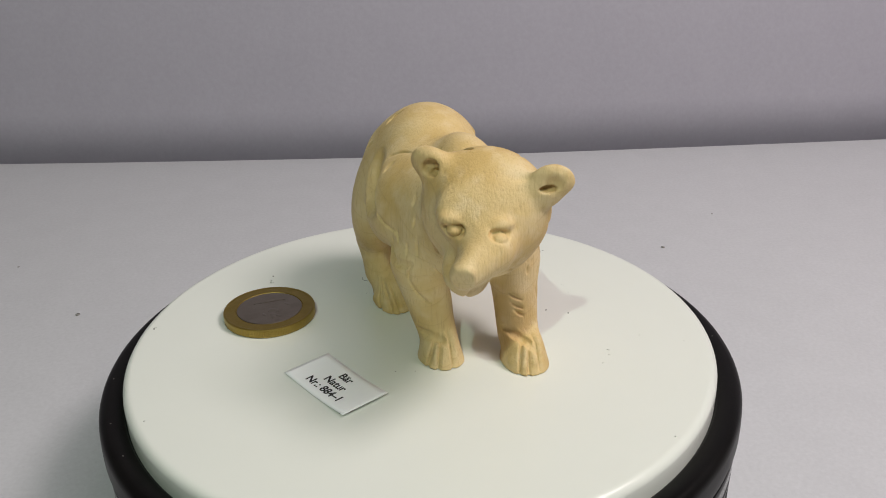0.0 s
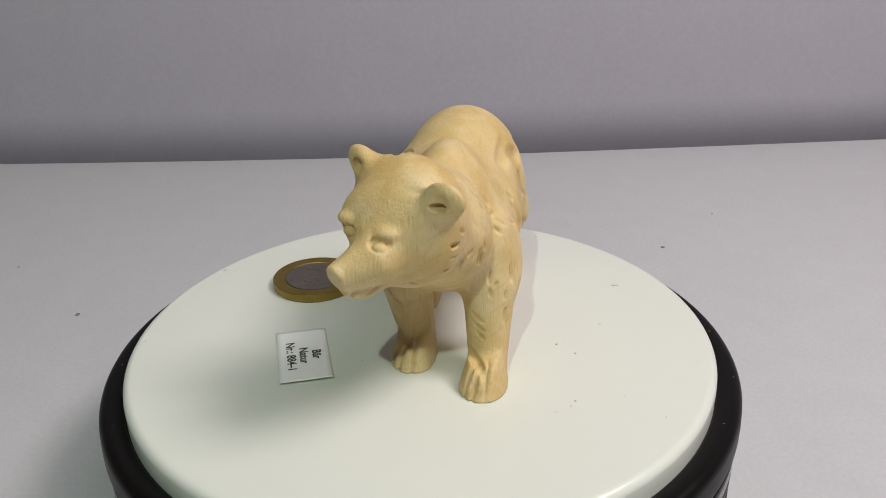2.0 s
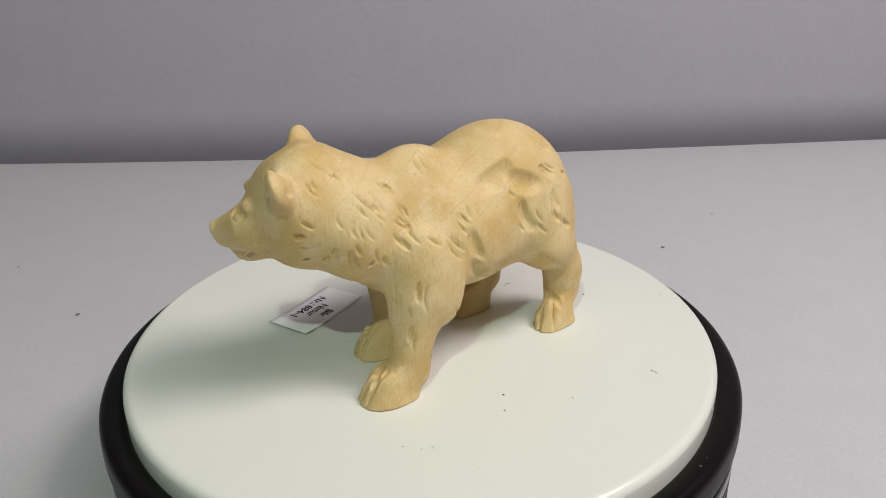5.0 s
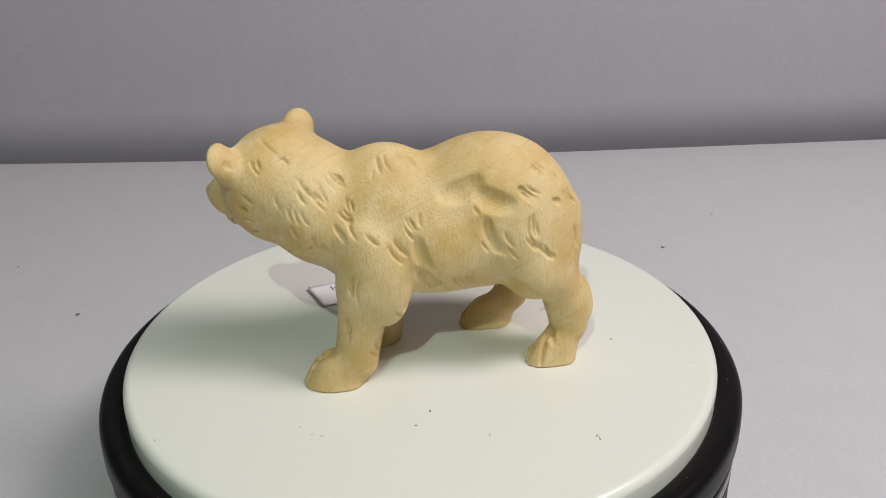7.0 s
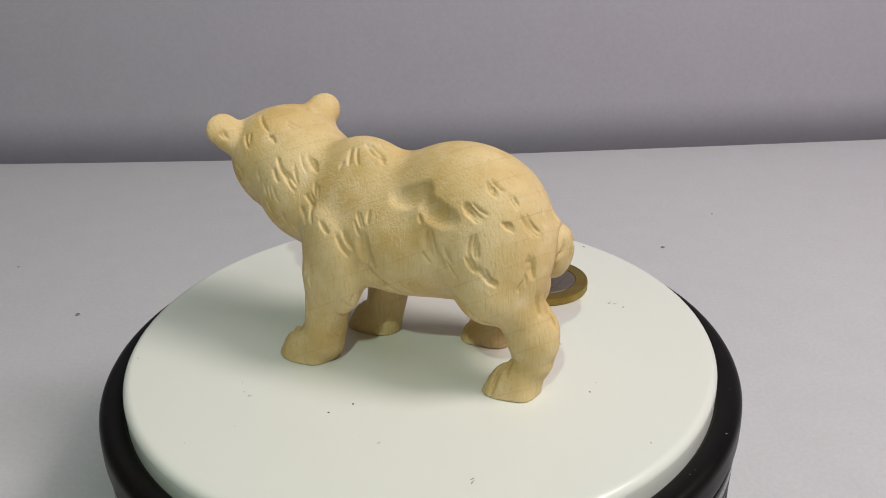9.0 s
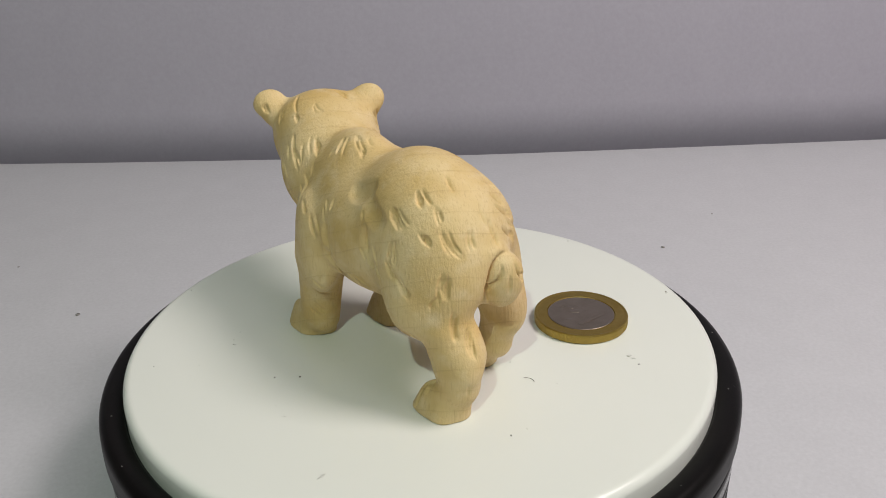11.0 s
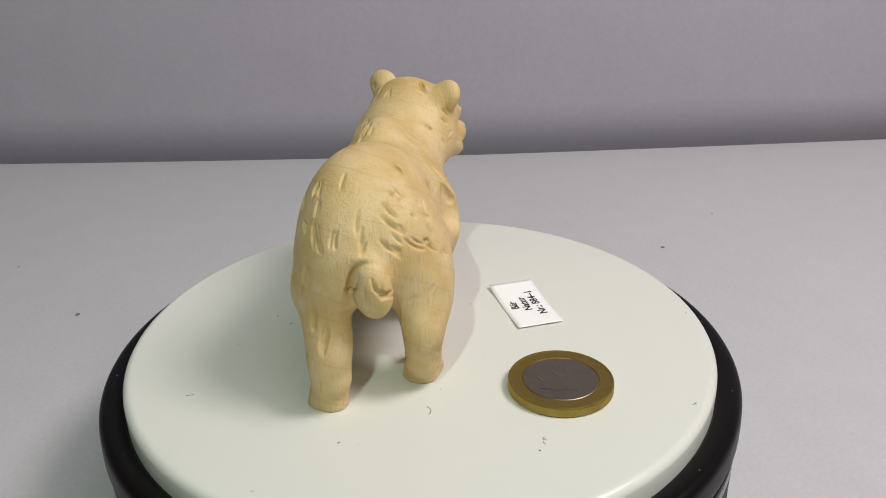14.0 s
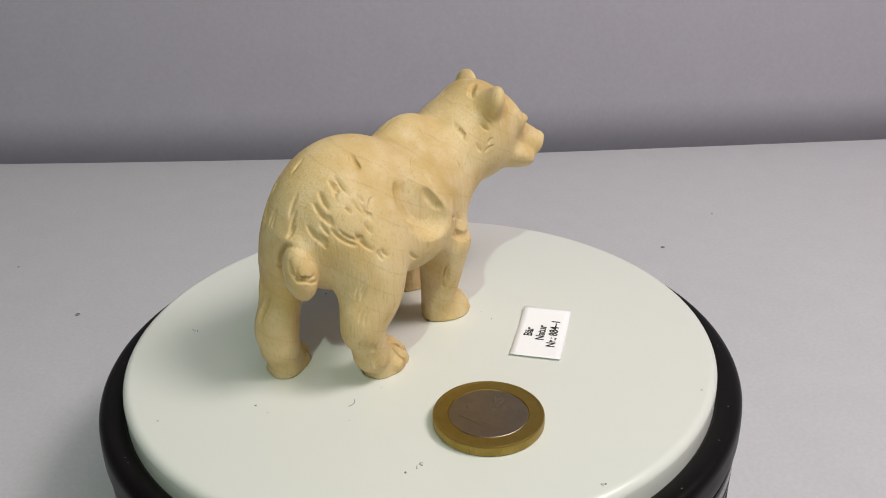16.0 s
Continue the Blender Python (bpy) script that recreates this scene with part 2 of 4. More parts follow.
def on_skin(p):
    p = np.array(p, float)
    for _ in range(8):
        p = p - slope(p) * value(p) * 0.9
    return p


def nick(p, way, length=4.0, width=0.48, depth=0.5, bend=0.22):
    """One gouge stroke: starts at p, runs along way, runs out at both ends. Fine strokes are a narrow cut beside a wide shallow scoop."""
    p, way = on_skin(p), np.array(way, float)
    fine = width < 0.8
    if fine:
        p = p - way * 0.1 * length
        length *= 1.2
    pts, n = [], max(7, int(length / 0.9) + 1)
    for i in range(n):
        p = on_skin(p)
        nrm = slope(p)
        t = way - nrm * (way @ nrm)
        t /= np.linalg.norm(t) + 1e-9
        side = np.cross(nrm, t)
        u = i / (n - 1)
        if fine:
            f = depth * max(0.0, math.sin(math.pi * u)) ** 0.7
            cut, scoop = 0.40 * width + 0.06, 1.0 * width + 0.3
            pts.append(((p + nrm * (scoop - 0.42 * f) + side * 0.4 * width, scoop), (p + nrm * (cut - 0.95 * f), cut)))
        else:
            w = width * (0.35 + 0.65 * math.sin(math.pi * (0.12 + 0.76 * u)))
            pts.append(((p + nrm * (w - depth * min(1.0, 1.5 * math.sin(math.pi * (0.1 + 0.8 * u)))), w),))
        way = t + side * bend * 0.5
        p = p + t * length / (n - 1)
    for layer in range(len(pts[0])):
        for one, two in zip(pts, pts[1:]):
            (a, wa), (b, wb) = one[layer], two[layer]
            reach = 1.0 + max(wa, wb)
            sl, g = window(np.minimum(a, b) - reach, np.maximum(a, b) + reach)
            carve(sl, limb_distance(g, a, b, wa, wb), (0.12, 0.06)[layer] if fine else 0.7 * width)


# body
ball((3.7, 16.6, 35.2), (13.9, 18.4, 17.5), (10.2, 0.3, 11.4))  # rump
ball((7.5, 4.2, 32.7), (16.2, 18.2, 13.9), (-13.6, 25, 7.1))  # belly
ball((10.9, -7.9, 33.9), (11.7, 14.3, 14.7), (-0.4, 2.8, 3.5))  # chest
ball((11.2, -4.2, 43.9), (5.6, 9.1, 7.9), (-4.2, -12.6, 18.7))  # hump
ball((14.2, -19.2, 39.2), (12.5, 10.1, 13.3), (15.8, -13.9, -17.7))  # neck
ball((13.5, -27.9, 44), (12.8, 9.1, 12), (-11, -8.7, -18.1))  # skull
ball((14.2, -28.9, 39.7), (7.9, 7.6, 9.1), (2.4, 2.5, -2.5))  # cheek
ball((11.6, -35.1, 46.4), (7.7, 2.8, 5.8), (-28.3, -5.5, 4))  # brow
ball((8.7, -37.9, 34.6), (4.3, 5.1, 2.3), (22.8, 21.3, -2.2))  # chin
ball((2.7, -25.8, 53.2), (3.7, 2, 3.4), (21.7, 3, -24.4))  # earR
ball((25.8, -35.3, 52.1), (3.8, 1.1, 3.2), (12.4, 13.3, -2.8))  # earL
ball((-5.1, 34.1, 30), (3.8, 2.4, 6.7), (-10.4, 4.5, 1.6))  # tail
ball((7.1, 28.2, 31.5), (6.7, 11.2, 12.5), (15.3, -13.1, 43))  # thighL
ball((-9.4, 19.4, 28.1), (6.9, 7.8, 13.8), (3, 11.3, -6.9))  # thighR
ball((23.2, -4.8, 26.6), (4.1, 6.7, 11.5), (17.8, 0.3, 0.8))  # shoulderL
ball((4.9, -6.8, 32.4), (7.6, 8.6, 11.8), (-1.9, 4.4, 1.7))  # shoulderR
ball((3, 36.9, 15.4), (3.5, 3.2, 6.1), (29.8, -10.6, 0.9))  # hockL
ball((-12.4, 24.9, 16), (3.1, 3.6, 5), (4.8, -6.6, -4.7))  # hockR
ball((-4, 7.1, 32.7), (7.7, 12.6, 10.7), (3.2, 15.9, -1.1))  # flankR
ball((-1.7, 24.7, 37.1), (10.2, 7.6, 10.9), (24.5, 0.7, 0.5))  # rumpB
limb((13.3, -39.7, 40), (8.5, -44.3, 37.8), 4.4, 2.7)  # muzzle
limb((21.6, -7.8, 21.9), (22.4, -9.7, 4.6), 5.5, 4.4)  # armL
limb((-0.1, -7.7, 22.7), (3.8, -7.8, 3), 6.3, 3.9)  # armR
limb((6.6, 33.3, 19.6), (4.3, 36, 7.4), 4.2, 4.1)  # shinL
limb((-11, 22.6, 18.5), (-10.5, 21.3, 6.6), 3, 3.8)  # shinR
FIELD[:] = -K * np.log(FIELD)


def eye(p, brow):
    """A small almond eye in its socket with a brow over it."""
    p = on_skin(p)
    n = slope(p)
    hollow(p + n * 0.35 + np.array((0, 0, 0.2)), (2.7, 2.2, 1.55), k=0.4)
    add_ball(p - n * 1.15 - np.array((0, 0, 0.1)), (1.6, 1.5, 1.1), k=0.15)
    q = on_skin(brow)
    add_ball(q - slope(q) * 0.7, (2.2, 1.7, 1.2), k=1.0)


# face
add_limb((12.9, -38.6, 43.0), (8.7, -45.2, 39.0), 2.2, 1.4, 1.2)
eye((15.3, -41.5, 43.6), (15.8, -40.1, 46.0))
eye((6.4, -38.5, 43.9), (5.7, -38.2, 46.4))
add_ball((8.2, -46.0, 38.9), (2.0, 1.1, 1.3), (0, 0, -15), k=0.4)
hollow((7.2, -47.3, 38.1), (0.5, 0.6, 0.35), k=0.2)
hollow((9.4, -47.3, 38.0), (0.5, 0.6, 0.35), k=0.2)
nick((15.4, -38.2, 34.9), (-0.74, -0.66, -0.05), 7.0, 0.45, 0.5)
nick((10.2, -43.0, 34.8), (-0.8, 0.5, 0.05), 5.5, 0.45, 0.5)
hollow((7.3, -50.5, 37.0), (5.0, 3.3, 4.0), (0, 0, -15), k=0.3)
slice_off((7.6, -46.9, 39.4), (-0.28, -0.87, -0.40), 7.0)
# ears
add_ball((25.8, -34.9, 51.9), (3.3, 1.9, 3.1), (12, 13, -3), k=0.8)
add_ball((24.2, -33.9, 49.6), (3.3, 2.5, 3.2), k=1.6)
add_ball((4.6, -25.2, 51.0), (3.0, 2.4, 3.0), k=1.6)
hollow((25.4, -37.4, 51.6), (1.7, 1.5, 1.7), (0, 0, -10), k=0.9)
hollow((24.5, -36.4, 50.7), (1.7, 2.0, 0.75), k=0.25)
hollow((3.0, -28.0, 52.8), (1.6, 1.5, 1.6), (0, 0, -25), k=0.9)
hollow((4.2, -27.8, 51.6), (1.6, 1.6, 0.8), k=0.25)
# front of the thigh
add_ball((10.5, 28.0, 23.5), (5.5, 6.0, 6.0), k=3.0)
# ankles
add_limb((3.0, 36.6, 15.0), (5.0, 34.9, 3.0), 3.8, 3.5, 1.5)
add_limb((-12.0, 23.6, 15.0), (-9.0, 18.6, 3.0), 3.6, 3.4, 1.5)
add_limb((22.6, -8.6, 15.0), (23.3, -11.3, 4.0), 4.4, 3.9, 1.0)
add_limb((3.2, -8.2, 13.0), (4.4, -9.2, 4.0), 4.1, 3.7, 1.0)
# feet: flat soles with sheer sides, lower towards the toes
def foot(outline, toe_way, height):
    pts = [np.array(p) for p in outline]
    mid = sum(pts) / len(pts)
    toe = np.array(toe_way) / np.linalg.norm(toe_way)
    sl, g = window((mid[0] - 17, mid[1] - 17, -1.0), (mid[0] + 17, mid[1] + 17, 13.0))
    along = (g[0] - mid[0]) * toe[0] + (g[1] - mid[1]) * toe[1]
    d = (g[2] - height + 0.30 * along) / 1.044
    for p, q in zip(pts, pts[1:] + pts[:1]):
        n = np.array([q[1] - p[1], p[0] - q[0]])
        n /= np.linalg.norm(n)
        if n @ (mid - p) > 0:
            n = -n
        tilt = radians(12 + 14 * max(0.0, float(n @ toe)))
        side = ((g[0] - p[0]) * n[0] + (g[1] - p[1]) * n[1]) * math.cos(tilt) + (g[2] - 0.6) * math.sin(tilt)
        h = np.clip(0.5 + 0.5 * (side - d) / 1.5, 0, 1)
        d = d * (1 - h) + side * h + 1.5 * h * (1 - h)
    d, k = d - 0.4, 1.5
    h = np.clip(0.5 + 0.5 * (FIELD[sl] - d) / k, 0, 1)
    FIELD[sl] = FIELD[sl] * (1 - h) + d * h - k * h * (1 - h)


foot(((-0.9, -11.4), (0.8, -15.8), (3.8, -17.9), (6.8, -17.7), (9.3, -15.5), (9.6, -12.0), (7.2, -5.8), (3.5, -4.6), (0.5, -7.0)), (0.1, -1.0), 6.6)
foot(((18.3, -13.3), (19.5, -18.4), (22.2, -21.2), (25.1, -21.6), (28.1, -19.8), (29.2, -15.5), (27.0, -9.5), (23.0, -8.2), (20.0, -8.4)), (0.1, -1.0), 6.8)
foot(((5.8, 28.0), (8.6, 27.0), (10.6, 27.0), (12.3, 29.6), (11.9, 32.3), (9.3, 37.5), (6.0, 38.1), (3.0, 37.4), (1.8, 35.0), (3.5, 30.8)), (0.45, -0.9), 6.8)
foot(((-3.6, 9.9), (-2.3, 12.0), (-4.8, 20.0), (-8.0, 21.2), (-11.5, 19.2), (-11.6, 14.5), (-8.3, 9.7), (-5.5, 8.9)), (0.2, -1.0), 6.4)
# four toes to each foot
def toes(heel, tips):
    for x, y in tips:
        d = np.array([heel[0] - x, heel[1] - y])
        d /= np.linalg.norm(d)
        add_limb((x + d[0] * 6.0, y + d[1] * 6.0, 4.6), (x + d[0] * 2.0, y + d[1] * 2.0, 1.7), 1.8, 1.7, 0.5)
    for (x0, y0), (x1, y1) in zip(tips, tips[1:]):
        x, y = (x0 + x1) / 2, (y0 + y1) / 2
        d = np.array([heel[0] - x, heel[1] - y])
        d /= np.linalg.norm(d)
        nick((x + d[0] * 4.6, y + d[1] * 4.6, 6.0), (-d[0], -d[1], -0.5), 9.0, 0.6, 1.0, 0.0)


toes((24.2, -13.0), ((20.2, -19.4), (22.8, -21.3), (25.7, -21.1), (28.1, -18.4)))
toes((4.8, -10.0), ((0.8, -15.8), (3.3, -17.5), (6.0, -17.4), (8.6, -15.3)))
toes((6.0, 33.0), ((6.2, 27.9), (8.9, 26.9), (10.9, 28.7), (11.5, 31.5)))
toes((-9.0, 18.0), ((-5.2, 9.0), (-7.6, 9.9), (-9.8, 11.3), (-11.7, 13.2)))
# creases over the feet
nick((19.6, -11.6, 7.6), (0.5, -0.8, 0.0), 11.0, 0.9, 0.65, 0.0)
nick((0.0, -9.4, 7.0), (0.5, -0.8, 0.0), 10.0, 0.9, 0.65, 0.0)
nick((4.0, 31.4, 7.6), (0.7, -0.6, 0.0), 8.0, 0.8, 0.5, 0.0)
# tail in its trench
hollow((-6.0, 36.2, 29.6), (4.6, 2.0, 6.4), (0, 0, -8), k=2.0)
add_ball((-6.0, 34.3, 29.4), (4.4, 3.5, 6.4), (-6, 0, -8), k=0.3)
nick((-7.6, 37.4, 33.4), (0.0, 0.2, -1.0), 8.0, 0.5, 0.9, 0.5)
nick((-4.4, 37.6, 33.4), (0.0, 0.2, -1.0), 8.0, 0.5, 0.9, -0.5)
nick((-9.3, 36.6, 32.0), (0.3, 0.2, -1.0), 7.0, 0.5, 0.6, 0.4)
nick((-6.0, 37.8, 31.5), (0.0, 0.2, -1.0), 4.0, 0.4, 0.5, 0.0)
# hollows on the other flank
nick((-10.8, 5.9, 37.9), (-0.08, -0.50, -0.86), 8.7, 2.8, 0.35)
# its creases
nick((-6.1, -6.1, 26.7), (0.37, -0.72, -0.59), 10.1, 0.95, 0.6)
# hollow over the flank
nick((16.8, 9.5, 43.4), (-0.10, 0.99, 0.04), 7.4, 2.2, 0.5)
nick((16.0, 16.8, 43.7), (0.08, 0.76, -0.64), 6.8, 2.2, 0.55)
# creases of thigh and shoulder
nick((17.7, 18.5, 38.0), (0.03, 0.08, -1.00), 8.1, 1.3, 0.4)
nick((22.9, 5.0, 35.3), (0.08, 0.03, -1.00), 6.6, 1.3, 0.7)
nick((23.4, 5.2, 28.7), (-0.44, 0.23, -0.87), 6.5, 1.3, 0.7)
# dished flank
nick((-9.0, 8.2, 41.6), (-0.32, 0.04, -0.95), 10.8, 4, 0.6)
# ridges beside it
nick((-8.2, 10.7, 43.5), (-0.45, 0.13, -0.88), 8.7, 1.1, 0.45)
nick((-8.3, 3.7, 41.4), (-0.41, -0.22, -0.88), 6.6, 1.1, 0.45)
# strokes on the head and ear
nick((19.6, -28.4, 54.8), (0.53, 0.62, -0.58), 5.6, 0.5, 0.55)
nick((27.0, -33.1, 52.4), (0.02, 0.32, -0.95), 2.3, 0.5, 0.55)
nick((27.6, -33.3, 52.1), (-0.03, 0.26, -0.96), 1.7, 0.5, 0.55)
nick((23.8, -29.2, 51.4), (0.32, 0.32, -0.89), 3.4, 0.5, 0.55)
nick((23.3, -27.8, 51.4), (0.44, -0.03, -0.90), 2.0, 0.5, 0.55)
nick((21.6, -23.9, 51.9), (0.17, 0.42, -0.89), 1.8, 0.5, 0.55)
nick((21.5, -23.1, 51.4), (0.34, 0.59, -0.74), 1.9, 0.5, 0.55)
nick((26.2, -30.8, 44.6), (-0.04, 0.58, -0.81), 2.6, 0.5, 0.55)
nick((25.2, -33.0, 42.0), (0.11, 0.82, -0.56), 2.8, 0.5, 0.55)
# strokes on the neck
nick((23.7, -16.7, 44.7), (0.27, 0.39, -0.88), 4.2, 0.5, 0.55)
nick((23.5, -15.7, 44.9), (0.17, 0.42, -0.89), 3.1, 0.5, 0.55)
nick((19.3, -13.1, 47.2), (0.30, 0.46, -0.84), 3.2, 0.5, 0.55)
nick((20.7, -10.5, 43.2), (0.57, 0.07, -0.82), 3.3, 0.5, 0.55)
nick((20.9, -9.3, 42.5), (0.65, 0.01, -0.76), 2.2, 0.5, 0.55)
nick((22.4, -10.8, 41.2), (0.30, 0.49, -0.82), 2.2, 0.5, 0.55)
# fine strokes on the throat
nick((25.9, -21.4, 42.0), (0.18, 0.11, -0.98), 2.7, 0.4, 0.38)
nick((26.2, -20.0, 42.0), (0.14, 0.06, -0.99), 3.2, 0.4, 0.38)
nick((26.1, -18.8, 41.8), (0.08, 0.24, -0.97), 3.7, 0.4, 0.38)
nick((26.0, -16.8, 36.2), (-0.33, -0.07, -0.94), 3.3, 0.4, 0.38)
nick((25.5, -24.2, 44.6), (0.18, 0.09, -0.98), 3.0, 0.4, 0.38)
# deep strokes on neck and shoulder
nick((23.3, -19.6, 47.7), (0.32, 0.45, -0.83), 5.7, 0.68, 0.75)
nick((19.1, -14.3, 48.0), (0.28, 0.55, -0.79), 3.5, 0.68, 0.75)
nick((23.0, -11.7, 40.8), (0.29, 0.65, -0.71), 3.7, 0.68, 0.75)
nick((23.9, -12.4, 38.1), (0.37, 0.41, -0.83), 3.7, 0.68, 0.75)
nick((25.2, -5.3, 36.8), (0.18, 0.56, -0.81), 3.2, 0.68, 0.75)
nick((24.8, -1.1, 34.5), (0.11, 0.38, -0.92), 5.0, 0.68, 0.75)
nick((23.8, -0.1, 35.5), (0.14, 0.42, -0.90), 4.4, 0.68, 0.75)
nick((14.8, -5.1, 50.3), (0.61, 0.08, -0.79), 3.8, 0.68, 0.75)
# strokes on shoulder and hump
nick((22.2, 2.0, 37.8), (0.29, 0.38, -0.88), 3.4, 0.5, 0.55)
nick((21.4, 2.2, 39.4), (0.38, 0.32, -0.87), 3.2, 0.5, 0.55)
nick((20.9, 2.8, 39.3), (0.45, 0.37, -0.81), 3.0, 0.5, 0.55)
nick((20.3, 4.9, 40.3), (0.42, -0.17, -0.89), 2.7, 0.5, 0.55)
nick((14.1, -3.9, 50.5), (0.67, 0.26, -0.70), 4.0, 0.5, 0.55)
nick((12.4, -2.6, 51.1), (0.28, 0.75, -0.60), 1.3, 0.5, 0.55)
nick((12.0, 0.7, 49.4), (0.61, 0.58, -0.54), 2.8, 0.5, 0.55)
# strokes in the fold of the flank
nick((17.2, 15.8, 41.1), (0.16, 0.20, -0.97), 1.8, 0.5, 0.55)
nick((17.4, 18.3, 38.4), (0.17, -0.12, -0.98), 4.9, 0.5, 0.55)
nick((17.3, 19.0, 38.3), (0.09, -0.10, -0.99), 5.8, 0.5, 0.55)
nick((18.4, 17.5, 33.7), (-0.06, 0.35, -0.93), 2.9, 0.5, 0.55)
nick((16.4, 22.1, 35.5), (0.08, 0.24, -0.97), 3.7, 0.5, 0.55)
nick((16.7, 22.7, 32.6), (0.06, 0.39, -0.92), 4.1, 0.5, 0.55)
# deep strokes on the thigh
nick((13.5, 24.6, 44.4), (0.16, 0.50, -0.85), 4.6, 0.68, 0.75)
nick((13.0, 25.5, 44.1), (0.05, 0.65, -0.76), 3.9, 0.68, 0.75)
nick((14.7, 27.2, 38.2), (0.33, -0.23, -0.91), 4.4, 0.68, 0.75)
nick((14.1, 27.9, 38.5), (0.35, -0.13, -0.93), 4.6, 0.68, 0.75)
nick((15.2, 29.1, 32.4), (-0.17, 0.39, -0.90), 5.3, 0.68, 0.75)
nick((15.9, 26.6, 34.2), (-0.02, 0.35, -0.94), 3.9, 0.68, 0.75)
# strokes on thigh and rump
nick((13.9, 28.7, 36.9), (0.42, -0.11, -0.90), 3.0, 0.5, 0.55)
nick((15.3, 27.5, 34.1), (0.08, 0.22, -0.97), 3.4, 0.5, 0.55)
nick((14.4, 30.5, 31.9), (-0.05, 0.18, -0.98), 4.2, 0.5, 0.55)
nick((10.3, 31.3, 40.9), (-0.34, 0.58, -0.74), 2.7, 0.5, 0.55)
nick((6.8, 33.5, 41.7), (0.02, 0.37, -0.93), 5.1, 0.5, 0.55)
nick((5.7, 34.0, 40.8), (-0.07, 0.41, -0.91), 4.0, 0.5, 0.55)
nick((7.6, 36.1, 34.2), (0.28, 0.01, -0.96), 5.4, 0.5, 0.55)
nick((6.4, 36.7, 33.4), (0.48, -0.03, -0.88), 4.5, 0.5, 0.55)
nick((9.0, 36.4, 29.0), (0.63, -0.41, -0.66), 2.7, 0.5, 0.55)
nick((8.6, 27.2, 47.1), (0.54, 0.60, -0.58), 1.9, 0.5, 0.55)
# fringe under the belly
nick((20.6, 6.5, 24.7), (-0.15, 0.11, -0.98), 1.8, 0.6, 0.6)
nick((20.5, 8.3, 25.0), (-0.50, 0.07, -0.86), 3.4, 0.6, 0.6)
nick((20.5, 9.8, 25.0), (-0.59, -0.09, -0.80), 4.9, 0.6, 0.6)
nick((20.5, 12.0, 26.0), (-0.61, -0.08, -0.79), 6.2, 0.6, 0.6)
nick((19.9, 13.1, 25.9), (-0.54, -0.12, -0.83), 4.4, 0.6, 0.6)
nick((19.3, 14.3, 25.9), (-0.58, 0.02, -0.81), 3.0, 0.6, 0.6)
nick((18.6, 15.5, 26.1), (-0.53, -0.18, -0.83), 3.5, 0.6, 0.6)
# fringe on the legs
nick((16.0, 23.9, 24.4), (-0.38, 0.31, -0.87), 2.6, 0.6, 0.5)
nick((15.7, 25.6, 23.8), (-0.42, 0.29, -0.86), 2.8, 0.6, 0.5)
nick((15.4, 27.2, 23.0), (-0.46, 0.29, -0.84), 2.8, 0.6, 0.5)
nick((14.8, 28.8, 22.0), (-0.53, 0.21, -0.82), 2.6, 0.6, 0.5)
nick((14.0, 30.2, 20.8), (-0.53, 0.21, -0.82), 2.4, 0.6, 0.5)
nick((12.6, 31.4, 21.1), (-0.57, -0.19, -0.80), 4.4, 0.6, 0.5)
nick((25.8, 0.1, 19.8), (-0.53, 0.12, -0.84), 3.6, 0.6, 0.5)
nick((25.6, -2.5, 16.4), (-0.63, -0.22, -0.75), 5.9, 0.6, 0.5)
nick((23.9, 2.5, 21.4), (0.36, -0.52, -0.77), 2.4, 0.6, 0.5)
nick((24.9, -5.0, 10.7), (-0.43, -0.01, -0.90), 3.8, 0.6, 0.5)
nick((25.6, -5.9, 9.1), (-0.41, 0.16, -0.90), 3.1, 0.6, 0.5)
# strokes on crown and nape
nick((17.4, -22.4, 53.8), (0.25, 0.68, -0.69), 2.4, 0.42, 0.36)
nick((17.0, -22.6, 54.0), (-0.06, 0.83, -0.55), 3.1, 0.42, 0.36)
nick((11.0, -26.3, 55.8), (-0.30, 0.88, -0.36), 5.3, 0.42, 0.36)
nick((20.1, -15.4, 48.4), (0.46, 0.38, -0.80), 4.3, 0.42, 0.36)
nick((12.7, -2.9, 51.1), (0.27, 0.77, -0.58), 5.1, 0.42, 0.36)
nick((12.0, -1.8, 51.1), (0.25, 0.80, -0.55), 4.2, 0.42, 0.36)
nick((10.6, -0.6, 51.1), (0.19, 0.86, -0.48), 2.6, 0.42, 0.36)
nick((17.1, -5.2, 48.0), (0.49, -0.50, -0.71), 1.7, 0.42, 0.36)
# larger strokes on the back
nick((9.0, 26.6, 48.0), (0.23, 0.62, -0.75), 3.9, 0.55, 0.5)
nick((2.8, 26.3, 49.8), (0.16, 0.86, -0.48), 3.9, 0.55, 0.5)
nick((13.6, 24.5, 43.6), (-0.23, 0.86, -0.44), 5.0, 0.55, 0.5)
nick((6.7, 30.7, 45.7), (0.22, 0.42, -0.88), 3.6, 0.55, 0.5)
nick((-2.3, 31.2, 45.0), (0.13, 0.59, -0.79), 5.1, 0.55, 0.5)
nick((6.6, 33.7, 41.4), (-0.12, 0.44, -0.89), 6.0, 0.55, 0.5)
nick((8.0, 36.3, 33.0), (0.44, -0.16, -0.89), 5.4, 0.55, 0.5)
